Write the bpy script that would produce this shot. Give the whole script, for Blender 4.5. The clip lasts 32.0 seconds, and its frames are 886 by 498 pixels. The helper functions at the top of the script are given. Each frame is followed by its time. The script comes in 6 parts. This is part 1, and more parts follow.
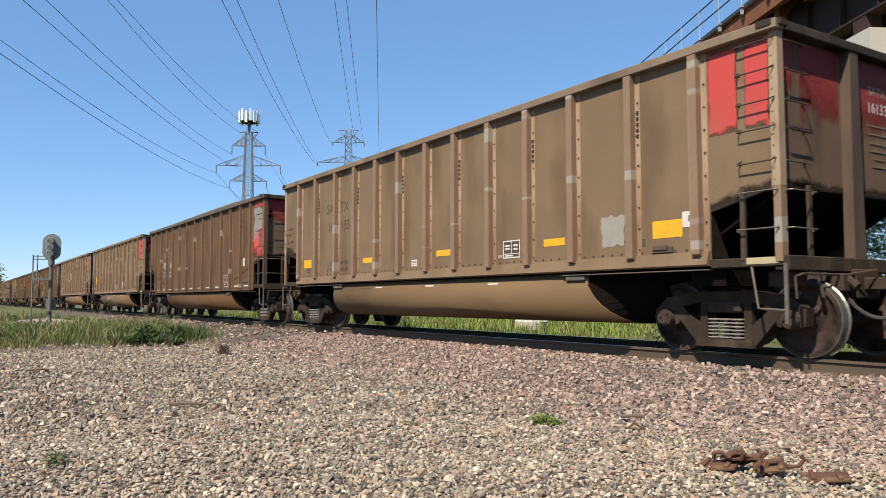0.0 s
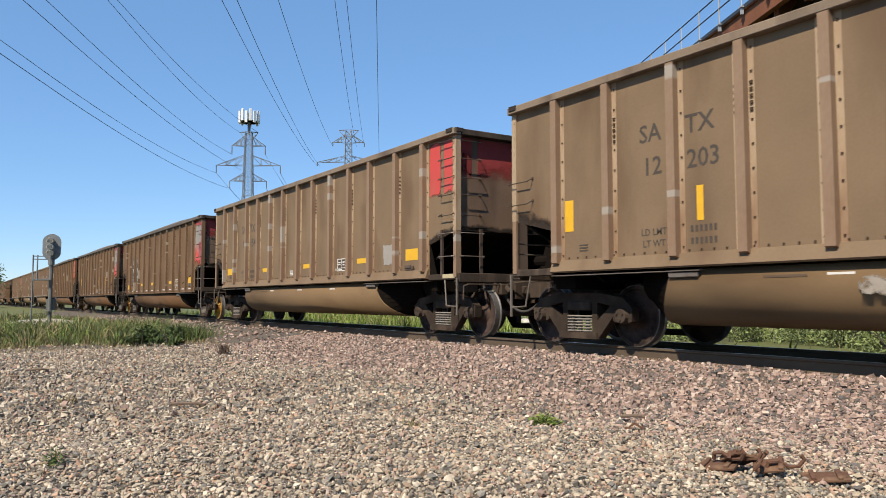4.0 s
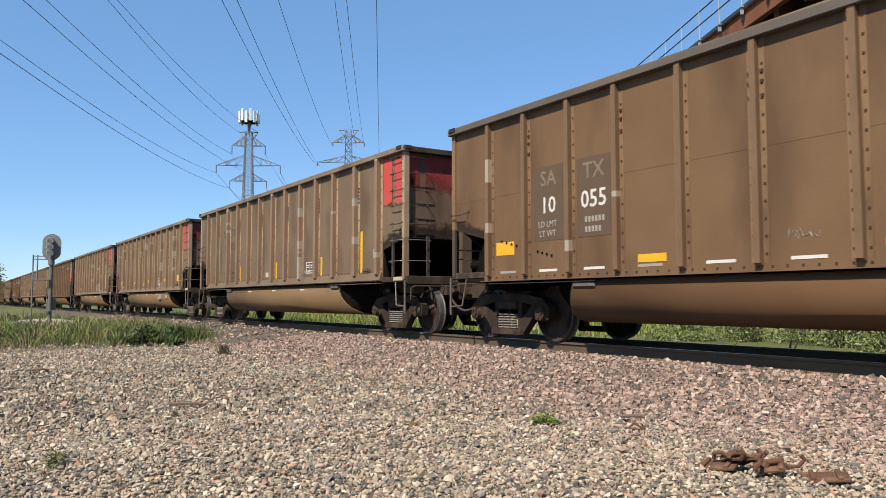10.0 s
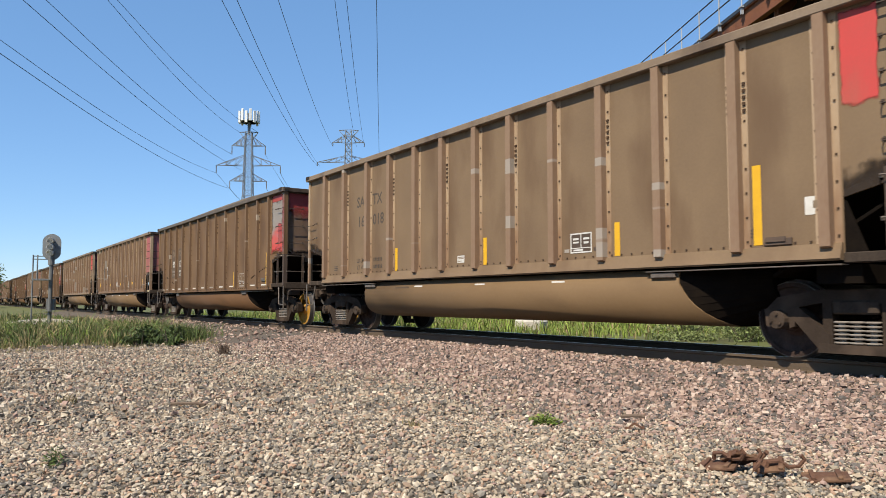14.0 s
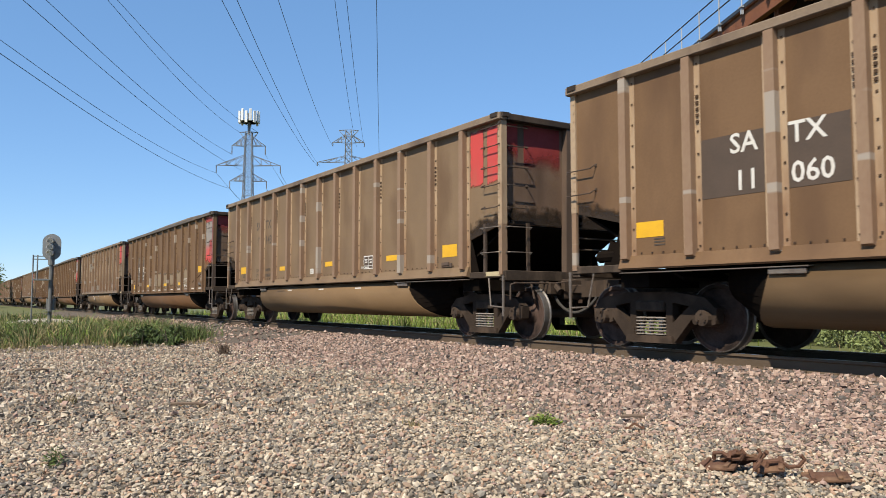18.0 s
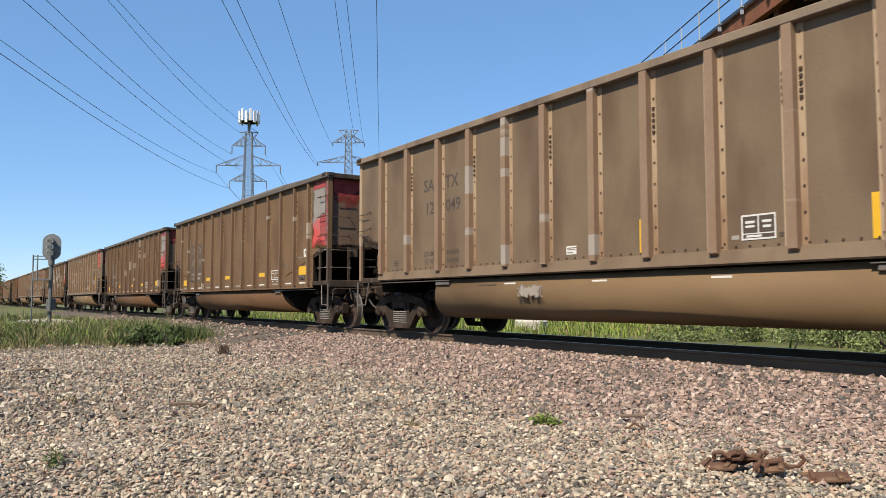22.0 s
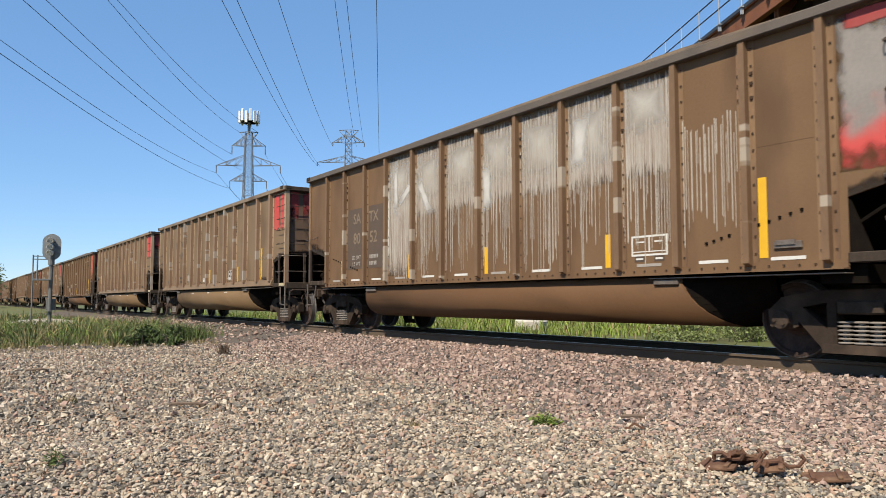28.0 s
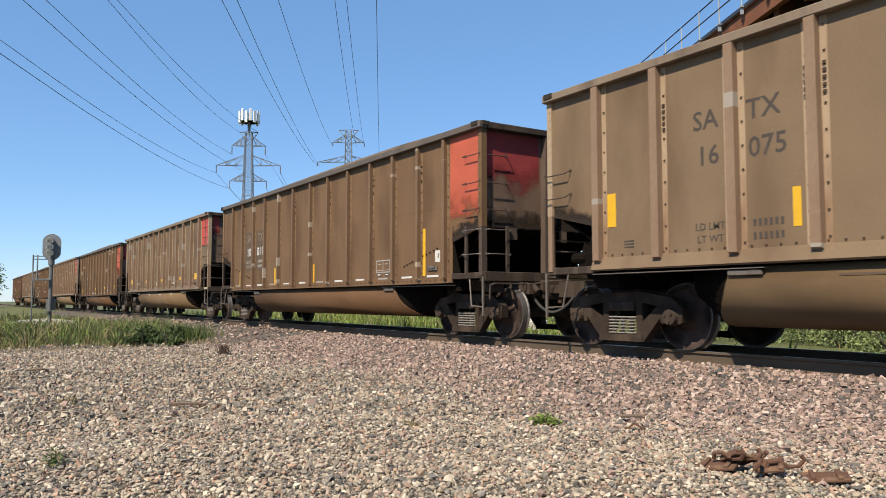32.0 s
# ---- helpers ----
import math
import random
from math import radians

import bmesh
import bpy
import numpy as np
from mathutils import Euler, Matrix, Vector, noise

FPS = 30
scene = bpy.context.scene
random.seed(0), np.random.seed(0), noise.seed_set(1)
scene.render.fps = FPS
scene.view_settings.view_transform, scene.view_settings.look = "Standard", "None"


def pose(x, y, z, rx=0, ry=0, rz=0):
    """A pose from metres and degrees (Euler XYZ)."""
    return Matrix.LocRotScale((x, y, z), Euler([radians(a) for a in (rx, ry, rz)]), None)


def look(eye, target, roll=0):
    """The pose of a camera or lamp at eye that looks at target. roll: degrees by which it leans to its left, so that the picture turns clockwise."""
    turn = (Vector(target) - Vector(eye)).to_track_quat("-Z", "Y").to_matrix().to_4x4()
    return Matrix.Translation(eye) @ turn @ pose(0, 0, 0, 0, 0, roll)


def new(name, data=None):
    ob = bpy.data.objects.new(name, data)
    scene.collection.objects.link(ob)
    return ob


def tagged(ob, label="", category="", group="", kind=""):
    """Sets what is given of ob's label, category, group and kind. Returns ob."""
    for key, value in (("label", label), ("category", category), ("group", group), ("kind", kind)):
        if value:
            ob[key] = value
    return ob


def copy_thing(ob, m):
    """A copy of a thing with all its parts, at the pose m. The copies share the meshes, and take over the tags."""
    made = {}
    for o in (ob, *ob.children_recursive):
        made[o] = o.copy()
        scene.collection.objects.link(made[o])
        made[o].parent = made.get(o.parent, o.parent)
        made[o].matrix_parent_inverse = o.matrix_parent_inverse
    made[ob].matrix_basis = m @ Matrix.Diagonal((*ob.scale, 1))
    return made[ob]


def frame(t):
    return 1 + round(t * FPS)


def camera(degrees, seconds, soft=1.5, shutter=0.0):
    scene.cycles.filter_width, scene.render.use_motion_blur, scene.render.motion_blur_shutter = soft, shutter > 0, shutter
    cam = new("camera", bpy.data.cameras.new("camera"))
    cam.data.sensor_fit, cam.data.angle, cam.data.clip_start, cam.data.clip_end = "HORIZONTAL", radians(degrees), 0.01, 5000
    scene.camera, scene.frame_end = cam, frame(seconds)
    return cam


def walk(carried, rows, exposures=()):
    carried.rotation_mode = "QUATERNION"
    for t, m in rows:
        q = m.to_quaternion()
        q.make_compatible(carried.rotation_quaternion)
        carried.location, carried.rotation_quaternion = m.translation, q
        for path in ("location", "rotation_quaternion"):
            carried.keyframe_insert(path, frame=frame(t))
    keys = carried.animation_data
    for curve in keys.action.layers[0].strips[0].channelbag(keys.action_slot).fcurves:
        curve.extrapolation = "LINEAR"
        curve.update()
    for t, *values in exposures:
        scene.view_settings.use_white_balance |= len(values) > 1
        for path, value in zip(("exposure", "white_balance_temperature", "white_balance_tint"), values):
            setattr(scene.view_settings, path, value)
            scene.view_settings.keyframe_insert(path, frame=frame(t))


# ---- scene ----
# The track runs along x; the train travels towards +x; z = 0 is the top of the rails.
CAM_POS = (0.0, -9.324, 0.676)
PAN, TILT = 0.9960, 0.0680
cam = camera(60.32, 32.0, soft=0.7, shutter=0.06)
AIM = (CAM_POS[0] - math.sin(PAN) * 10, CAM_POS[1] + math.cos(PAN) * 10, CAM_POS[2] + math.tan(TILT) * 10)
VIEW = look(CAM_POS, AIM)
walk(cam, [(0, VIEW), (32, VIEW)], exposures=[(0, 0.48), (32, 0.48)])

# ---- light ----
SUN_TO = Vector((0.36, -0.82, 1.0)).normalized()
world = bpy.data.worlds.new("sky")
scene.world = world
world.use_nodes = True
wn = world.node_tree
sky = wn.nodes.new("ShaderNodeTexSky")
sky.sky_type = "NISHITA"
sky.sun_disc = False
sky.sun_elevation = math.asin(SUN_TO.z)
sky.sun_rotation = math.atan2(SUN_TO.x, SUN_TO.y)
sky.air_density = 1.0
sky.dust_density = 0.0
sky.altitude = 1000
sky.ozone_density = 5.2
haze = wn.nodes.new("ShaderNodeMix")  # thin summer haze evens the sky out from zenith to horizon
haze.data_type = "RGBA"
haze.inputs[0].default_value = 0.5
haze.inputs[7].default_value = (0.86, 1.97, 3.7, 1)
wn.links.new(sky.outputs[0], haze.inputs[6])
wn.links.new(haze.outputs[2], wn.nodes["Background"].inputs[0])
wn.nodes["Background"].inputs[1].default_value = 0.137
sun = new("sun", bpy.data.lights.new("sun", "SUN"))
sun.data.energy, sun.data.angle, sun.data.color = 5.0, radians(0.53), (1.0, 0.90, 0.735)
sun.matrix_basis = look(SUN_TO * 60, (0, 0, 0))

# ---- materials ----
MATS = {}
BASE_SCALE = 0.82  # scales every base colour down; with the raised exposure, shade renders deeper


def mat(name, col, col2=None, rough=0.8, metal=0.0, scale=3.0, bump=0.0, fine=40.0, stretch=(1, 1, 1), dirt=None, dirt_amt=0.3,
        per="", per_amt=0.0, spec=0.4, coord="Object", dirt_stretch=(1, 1, 0.25), dirt_scale=1.3):
    """Two colours mixed by coarse and fine noise, an optional layer of dirt in streaks, optional change by object or island, fine bump."""
    m = bpy.data.materials.new(name)
    m.use_nodes = True
    nt = m.node_tree
    N, L = nt.nodes, nt.links
    bs = N["Principled BSDF"]
    bs.inputs["Roughness"].default_value = rough
    bs.inputs["Metallic"].default_value = metal
    bs.inputs["Specular IOR Level"].default_value = spec
    tc = N.new("ShaderNodeTexCoord")
    mp = N.new("ShaderNodeMapping")
    mp.inputs["Scale"].default_value = stretch
    L.new(tc.outputs[coord], mp.inputs[0])
    n1 = N.new("ShaderNodeTexNoise")
    n1.inputs["Scale"].default_value = scale
    n1.inputs["Detail"].default_value = 5
    L.new(mp.outputs[0], n1.inputs["Vector"])
    n2 = N.new("ShaderNodeTexNoise")
    n2.inputs["Scale"].default_value = fine
    n2.inputs["Detail"].default_value = 3
    L.new(mp.outputs[0], n2.inputs["Vector"])
    mx = N.new("ShaderNodeMix")
    mx.data_type = "RGBA"
    col2 = [c * BASE_SCALE for c in (col2 or [c * 0.7 for c in col])]
    col = [c * BASE_SCALE for c in col]
    mx.inputs[6].default_value = (*col, 1)
    mx.inputs[7].default_value = (*col2, 1)
    rm = N.new("ShaderNodeMapRange")
    rm.inputs[1].default_value, rm.inputs[2].default_value = 0.35, 0.68
    av = N.new("ShaderNodeMath")
    av.operation = "MULTIPLY_ADD"
    av.inputs[1].default_value = 0.35
    L.new(n2.outputs[0], av.inputs[0])
    sc = N.new("ShaderNodeMath")
    sc.operation = "MULTIPLY"
    sc.inputs[1].default_value = 0.65
    L.new(n1.outputs[0], sc.inputs[0])
    L.new(sc.outputs[0], av.inputs[2])
    L.new(av.outputs[0], rm.inputs[0])
    L.new(rm.outputs[0], mx.inputs[0])
    out = mx.outputs[2]
    if dirt:
        mp2 = N.new("ShaderNodeMapping")
        mp2.inputs["Scale"].default_value = dirt_stretch
        L.new(tc.outputs[coord], mp2.inputs[0])
        n3 = N.new("ShaderNodeTexNoise")
        n3.inputs["Scale"].default_value = dirt_scale
        n3.inputs["Detail"].default_value = 6
        L.new(mp2.outputs[0], n3.inputs["Vector"])
        r3 = N.new("ShaderNodeMapRange")
        r3.inputs[1].default_value, r3.inputs[2].default_value = 0.62 - dirt_amt * 0.4, 0.78 - dirt_amt * 0.3
        L.new(n3.outputs[0], r3.inputs[0])
        mx3 = N.new("ShaderNodeMix")
        mx3.data_type = "RGBA"
        L.new(r3.outputs[0], mx3.inputs[0])
        L.new(out, mx3.inputs[6])
        mx3.inputs[7].default_value = (*[c * BASE_SCALE for c in dirt], 1)
        out = mx3.outputs[2]
    if per:
        if per == "island":
            src = N.new("ShaderNodeNewGeometry").outputs["Random Per Island"]
        else:
            src = N.new("ShaderNodeObjectInfo").outputs["Random"]
        hs = N.new("ShaderNodeHueSaturation")
        v = N.new("ShaderNodeMapRange")
        v.inputs[3].default_value, v.inputs[4].default_value = 1 - per_amt, 1 + per_amt
        L.new(src, v.inputs[0])
        L.new(v.outputs[0], hs.inputs["Value"])
        L.new(out, hs.inputs["Color"])
        out = hs.outputs[0]
    L.new(out, bs.inputs["Base Color"])
    if bump:
        b = N.new("ShaderNodeBump")
        b.inputs["Strength"].default_value = bump
        b.inputs["Distance"].default_value = 0.02
        L.new(av.outputs[0], b.inputs["Height"])
        L.new(b.outputs[0], bs.inputs["Normal"])
    MATS[name] = m
    return m


def stone_mat(name, cols, rough=0.9):
    """Crushed stone: one of several colours for each stone, with grain."""
    m = mat(name, cols[0], cols[0], rough=rough, bump=0.4, fine=120, scale=25)
    N, L = m.node_tree.nodes, m.node_tree.links
    bs = N["Principled BSDF"]
    ge = N.new("ShaderNodeNewGeometry")
    rp = N.new("ShaderNodeValToRGB")
    rp.color_ramp.interpolation = "CONSTANT"
    els = rp.color_ramp.elements
    while len(els) < len(cols):
        els.new(0.5)
    for i, c in enumerate(cols):
        els[i].position = i / len(cols)
        els[i].color = (*[v * BASE_SCALE for v in c], 1)
    L.new(ge.outputs["Random Per Island"], rp.inputs[0])
    n = N.new("ShaderNodeTexNoise")
    n.inputs["Scale"].default_value = 60
    mr = N.new("ShaderNodeMapRange")
    mr.inputs[3].default_value, mr.inputs[4].default_value = 0.65, 1.3
    L.new(n.outputs[0], mr.inputs[0])
    hs = N.new("ShaderNodeHueSaturation")
    L.new(mr.outputs[0], hs.inputs["Value"])
    L.new(rp.outputs[0], hs.inputs["Color"])
    L.new(hs.outputs[0], bs.inputs["Base Color"])
    return m


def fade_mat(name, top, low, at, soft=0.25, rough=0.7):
    """Paint that changes downwards: top colour above, low colour beneath an uneven border at the height `at` of the
    patch's own space.
    """
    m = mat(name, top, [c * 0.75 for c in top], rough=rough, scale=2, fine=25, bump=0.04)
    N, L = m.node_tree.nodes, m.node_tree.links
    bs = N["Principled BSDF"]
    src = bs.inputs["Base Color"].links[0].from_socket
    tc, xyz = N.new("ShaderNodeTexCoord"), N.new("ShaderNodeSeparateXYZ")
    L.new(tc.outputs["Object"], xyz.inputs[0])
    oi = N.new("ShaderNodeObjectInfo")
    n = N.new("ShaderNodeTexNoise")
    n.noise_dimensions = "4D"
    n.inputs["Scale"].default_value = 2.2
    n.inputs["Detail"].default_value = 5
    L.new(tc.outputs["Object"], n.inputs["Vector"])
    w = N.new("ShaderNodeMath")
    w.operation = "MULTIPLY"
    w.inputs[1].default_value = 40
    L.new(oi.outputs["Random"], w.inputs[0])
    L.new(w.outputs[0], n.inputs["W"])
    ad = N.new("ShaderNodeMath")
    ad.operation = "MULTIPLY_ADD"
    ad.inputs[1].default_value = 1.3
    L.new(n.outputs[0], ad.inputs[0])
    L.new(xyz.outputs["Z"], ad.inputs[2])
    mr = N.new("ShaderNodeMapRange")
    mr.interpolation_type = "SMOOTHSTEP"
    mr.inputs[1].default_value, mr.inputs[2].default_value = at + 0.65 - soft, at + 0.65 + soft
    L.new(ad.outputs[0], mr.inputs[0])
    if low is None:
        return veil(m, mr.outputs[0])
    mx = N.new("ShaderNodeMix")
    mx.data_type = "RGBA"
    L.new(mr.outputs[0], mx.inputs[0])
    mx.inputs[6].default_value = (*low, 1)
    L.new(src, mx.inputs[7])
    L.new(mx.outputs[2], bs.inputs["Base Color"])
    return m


def ragged(m, scale=6.0, soft=0.5, amount=0.55, stretch=(1, 1, 1)):
    """Let a thin coat of paint or dirt break up and thin out towards its edges, so that the sheet beneath shows."""
    N, L = m.node_tree.nodes, m.node_tree.links
    bs, out = N["Principled BSDF"], N["Material Output"]
    tc = N.new("ShaderNodeTexCoord")
    ctr = N.new("ShaderNodeVectorMath")
    ctr.operation = "SUBTRACT"
    ctr.inputs[1].default_value = (0.5, 0.5, 0.5)
    L.new(tc.outputs["Generated"], ctr.inputs[0])
    ab = N.new("ShaderNodeVectorMath")
    ab.operation = "ABSOLUTE"
    L.new(ctr.outputs[0], ab.inputs[0])
    xyz = N.new("ShaderNodeSeparateXYZ")
    L.new(ab.outputs[0], xyz.inputs[0])
    far = N.new("ShaderNodeMath")
    far.operation = "MAXIMUM"
    L.new(xyz.outputs[0], far.inputs[0])
    L.new(xyz.outputs[2], far.inputs[1])
    mp = N.new("ShaderNodeMapping")
    mp.inputs["Scale"].default_value = stretch
    L.new(tc.outputs["Object"], mp.inputs[0])
    n = N.new("ShaderNodeTexNoise")
    n.noise_dimensions = "4D"
    n.inputs["Scale"].default_value = scale
    n.inputs["Detail"].default_value = 6
    L.new(mp.outputs[0], n.inputs["Vector"])
    w = N.new("ShaderNodeMath")
    w.operation = "MULTIPLY"
    w.inputs[1].default_value = 40
    L.new(N.new("ShaderNodeObjectInfo").outputs["Random"], w.inputs[0])
    L.new(w.outputs[0], n.inputs["W"])
    sm = N.new("ShaderNodeMath")
    sm.operation = "MULTIPLY_ADD"
    sm.inputs[1].default_value = amount
    L.new(n.outputs[0], sm.inputs[0])
    inv = N.new("ShaderNodeMath")
    inv.operation = "SUBTRACT"
    inv.inputs[0].default_value = 0.5
    L.new(far.outputs[0], inv.inputs[1])
    L.new(inv.outputs[0], sm.inputs[2])
    mr = N.new("ShaderNodeMapRange")
    mr.interpolation_type = "SMOOTHSTEP"
    mr.inputs[1].default_value, mr.inputs[2].default_value = amount * 0.5, amount * 0.5 + soft * 0.5
    L.new(sm.outputs[0], mr.inputs[0])
    return veil(m, mr.outputs[0])


def veil(m, cover):
    """Mix a material with clear by a cover of 0 to 1."""
    N, L = m.node_tree.nodes, m.node_tree.links
    mx, tr = N.new("ShaderNodeMixShader"), N.new("ShaderNodeBsdfTransparent")
    L.new(cover, mx.inputs[0])
    L.new(tr.outputs[0], mx.inputs[1])
    L.new(N["Principled BSDF"].outputs[0], mx.inputs[2])
    L.new(mx.outputs[0], N["Material Output"].inputs["Surface"])
    return m


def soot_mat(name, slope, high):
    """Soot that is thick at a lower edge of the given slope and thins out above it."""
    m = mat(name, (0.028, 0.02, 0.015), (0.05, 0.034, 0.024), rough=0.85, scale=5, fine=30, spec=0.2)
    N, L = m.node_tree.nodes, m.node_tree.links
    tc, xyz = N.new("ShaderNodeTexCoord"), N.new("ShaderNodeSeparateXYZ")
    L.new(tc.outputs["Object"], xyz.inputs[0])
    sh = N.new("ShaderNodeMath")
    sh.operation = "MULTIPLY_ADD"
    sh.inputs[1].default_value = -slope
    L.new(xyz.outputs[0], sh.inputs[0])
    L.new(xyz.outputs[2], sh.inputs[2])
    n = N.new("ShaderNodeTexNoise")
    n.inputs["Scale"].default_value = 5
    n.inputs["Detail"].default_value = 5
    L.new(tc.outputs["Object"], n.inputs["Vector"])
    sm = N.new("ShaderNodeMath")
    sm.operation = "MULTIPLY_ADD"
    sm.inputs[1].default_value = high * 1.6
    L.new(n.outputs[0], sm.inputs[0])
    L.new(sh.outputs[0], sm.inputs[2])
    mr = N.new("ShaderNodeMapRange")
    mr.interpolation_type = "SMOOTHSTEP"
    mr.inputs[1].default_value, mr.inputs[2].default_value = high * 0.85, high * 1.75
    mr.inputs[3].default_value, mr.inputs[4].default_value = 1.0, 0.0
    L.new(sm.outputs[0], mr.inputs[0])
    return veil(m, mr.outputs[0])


M_TAN = mat("paint_tan", (0.234, 0.157, 0.091), (0.189, 0.126, 0.075), dirt=(0.152, 0.094, 0.053), rough=0.68, spec=0.25, scale=1.2, fine=30, bump=0.05, dirt_amt=0.3, dirt_scale=1.1, dirt_stretch=(1.1, 1, 0.4))
M_TAN2 = mat("paint_grey_tan", (0.204, 0.144, 0.088), (0.162, 0.109, 0.070), dirt=(0.126, 0.080, 0.048), rough=0.68, spec=0.25, scale=1.2, fine=30, bump=0.05, dirt_amt=0.3, dirt_scale=1.1, dirt_stretch=(1.1, 1, 0.4))
M_BROWN = mat("paint_brown", (0.196, 0.115, 0.059), (0.161, 0.092, 0.046), dirt=(0.124, 0.069, 0.036), rough=0.68, spec=0.25, scale=1.2, fine=30, bump=0.05, dirt_amt=0.3, dirt_scale=1.1, dirt_stretch=(1.1, 1, 0.4))
M_BROWN2 = mat("paint_red_brown", (0.163, 0.087, 0.044), (0.128, 0.069, 0.035), dirt=(0.098, 0.051, 0.027), rough=0.68, spec=0.25, scale=1.2, fine=30, bump=0.05, dirt_amt=0.3, dirt_scale=1.1, dirt_stretch=(1.1, 1, 0.4))
M_RIB_TAN = mat("rib_tan", (0.444, 0.325, 0.212), (0.351, 0.242, 0.149), rough=0.7, scale=2.0, fine=25, bump=0.05, dirt=(0.248, 0.144, 0.081), dirt_amt=0.32, dirt_scale=2.5, stretch=(1, 1, 0.4))
M_RIVET = mat("rivet_head", (0.045, 0.03, 0.022), (0.085, 0.05, 0.03), rough=0.75, scale=9, fine=60, spec=0.2)
M_RIB_BROWN = mat("rib_brown", (0.262, 0.161, 0.086), (0.192, 0.111, 0.057), rough=0.75, scale=2.0, fine=25, bump=0.05, dirt=(0.125, 0.067, 0.036), dirt_amt=0.3, dirt_scale=2.5, stretch=(1, 1, 0.4))
M_CHORD = mat("chord_paint", (0.260, 0.189, 0.128), (0.198, 0.140, 0.092), rough=0.7, scale=2.0, fine=30, bump=0.08, dirt=(0.122, 0.084, 0.059), dirt_amt=0.3)
M_CHORDB = mat("chord_dark", (0.135, 0.108, 0.086), (0.10, 0.08, 0.065), rough=0.7, scale=2.0, fine=30, bump=0.08, dirt=(0.19, 0.135, 0.09), dirt_amt=0.3, dirt_stretch=(0.3, 1, 1))
M_BARE = ragged(mat("bare_metal_patch", (0.38, 0.325, 0.27), (0.30, 0.25, 0.20), rough=0.6, scale=8, fine=60, dirt=(0.27, 0.19, 0.13), dirt_amt=0.25, dirt_scale=4), 14, 0.5, 1.0)
M_END = mat("end_steel", (0.125, 0.085, 0.06), (0.095, 0.062, 0.045), rough=0.8, scale=1.5, fine=30, bump=0.06, dirt=(0.06, 0.042, 0.032), dirt_amt=0.4)
M_ENDCHORD = mat("dark_end_chord", (0.055, 0.042, 0.034), (0.035, 0.027, 0.022), rough=0.85, scale=3, fine=30, bump=0.06, dirt=(0.12, 0.085, 0.06), dirt_amt=0.25, spec=0.15)
M_ENDSHEET = mat("end_sheet_dusty", (0.196, 0.128, 0.085), (0.157, 0.098, 0.065), rough=0.75, scale=1.2, fine=30, bump=0.06, dirt=(0.112, 0.069, 0.046), dirt_amt=0.3)
M_RED = ragged(mat("red_panel", (0.60, 0.062, 0.055), (0.50, 0.07, 0.056), rough=0.6, scale=2, fine=30, dirt=(0.36, 0.13, 0.085), dirt_amt=0.2), 5, 0.12, 0.25)
# the end face's dimmer light is put into this darker red, clear lower down
M_REDDARK = fade_mat("red_end_faded_shaded", (0.34, 0.045, 0.042), None, -0.05, 0.32)
M_REDPOST = mat("red_white_post", (0.25, 0.06, 0.055), (0.18, 0.06, 0.05), rough=0.65, scale=3, fine=30, dirt=(0.24, 0.17, 0.14), dirt_amt=0.45, dirt_scale=2.2, dirt_stretch=(1, 1, 2.0))
M_REDEDGE = ragged(mat("red_band", (0.40, 0.055, 0.05), (0.30, 0.055, 0.045), rough=0.65, scale=2, fine=30, dirt=(0.28, 0.13, 0.1), dirt_amt=0.3), 4, 0.3, 0.42)
M_CREAM = mat("cream_step_plate", (0.55, 0.46, 0.28), (0.42, 0.34, 0.2), rough=0.65, scale=6, fine=50)
M_ORANGE = fade_mat("orange_panel", (0.56, 0.115, 0.06), None, -0.5, 0.3)
M_GREYRED = ragged(fade_mat("worn_grey_red", (0.31, 0.275, 0.245), (0.48, 0.065, 0.055), -0.32, 0.26), 4, 0.3, 0.4)
M_PINK = mat("faded_pink_panel", (0.42, 0.125, 0.12), (0.36, 0.105, 0.098), rough=0.7, scale=2, fine=30, dirt=(0.29, 0.13, 0.10), dirt_amt=0.35)
M_YEL = mat("yellow_reflector", (0.80, 0.455, 0.02), (0.70, 0.38, 0.02), rough=0.5, scale=6, fine=60)
M_WHITE = mat("white_sticker", (0.74, 0.72, 0.67), (0.62, 0.58, 0.52), rough=0.6, scale=8, fine=60)
M_BLACKP = mat("black_stencil", (0.075, 0.052, 0.037), (0.096, 0.065, 0.046), rough=0.7, scale=4, fine=40)
M_FADED = mat("faded_stencil", (0.058, 0.045, 0.035), (0.082, 0.063, 0.048), rough=0.7, scale=6, fine=40)
M_SPRAY = ragged(mat("white_streaked_paint", (0.54, 0.50, 0.45), (0.40, 0.34, 0.28), rough=0.7, scale=1.6, fine=18, dirt=(0.20, 0.13, 0.08), dirt_amt=0.5, dirt_scale=2.2, dirt_stretch=(26, 1, 0.3)), 2.0, 0.22, 0.62, (24, 1, 0.4))
M_DRIP = mat("paint_run", (0.50, 0.45, 0.38), (0.38, 0.32, 0.26), rough=0.7, scale=3, fine=30)
M_PALEPRINT = mat("faint_print", (0.36, 0.37, 0.33), (0.45, 0.45, 0.41), rough=0.7, scale=12, fine=60, stretch=(1, 1, 4))
M_DUST = ragged(mat("pale_dust", (0.27, 0.20, 0.13), (0.22, 0.155, 0.095), rough=0.85, scale=2, fine=20), 1.5, 0.5, 0.5)
M_PATCH = ragged(mat("scraped_paint", (0.36, 0.33, 0.29), (0.31, 0.275, 0.235), rough=0.65, scale=6, fine=50), 8, 0.06, 0.5)
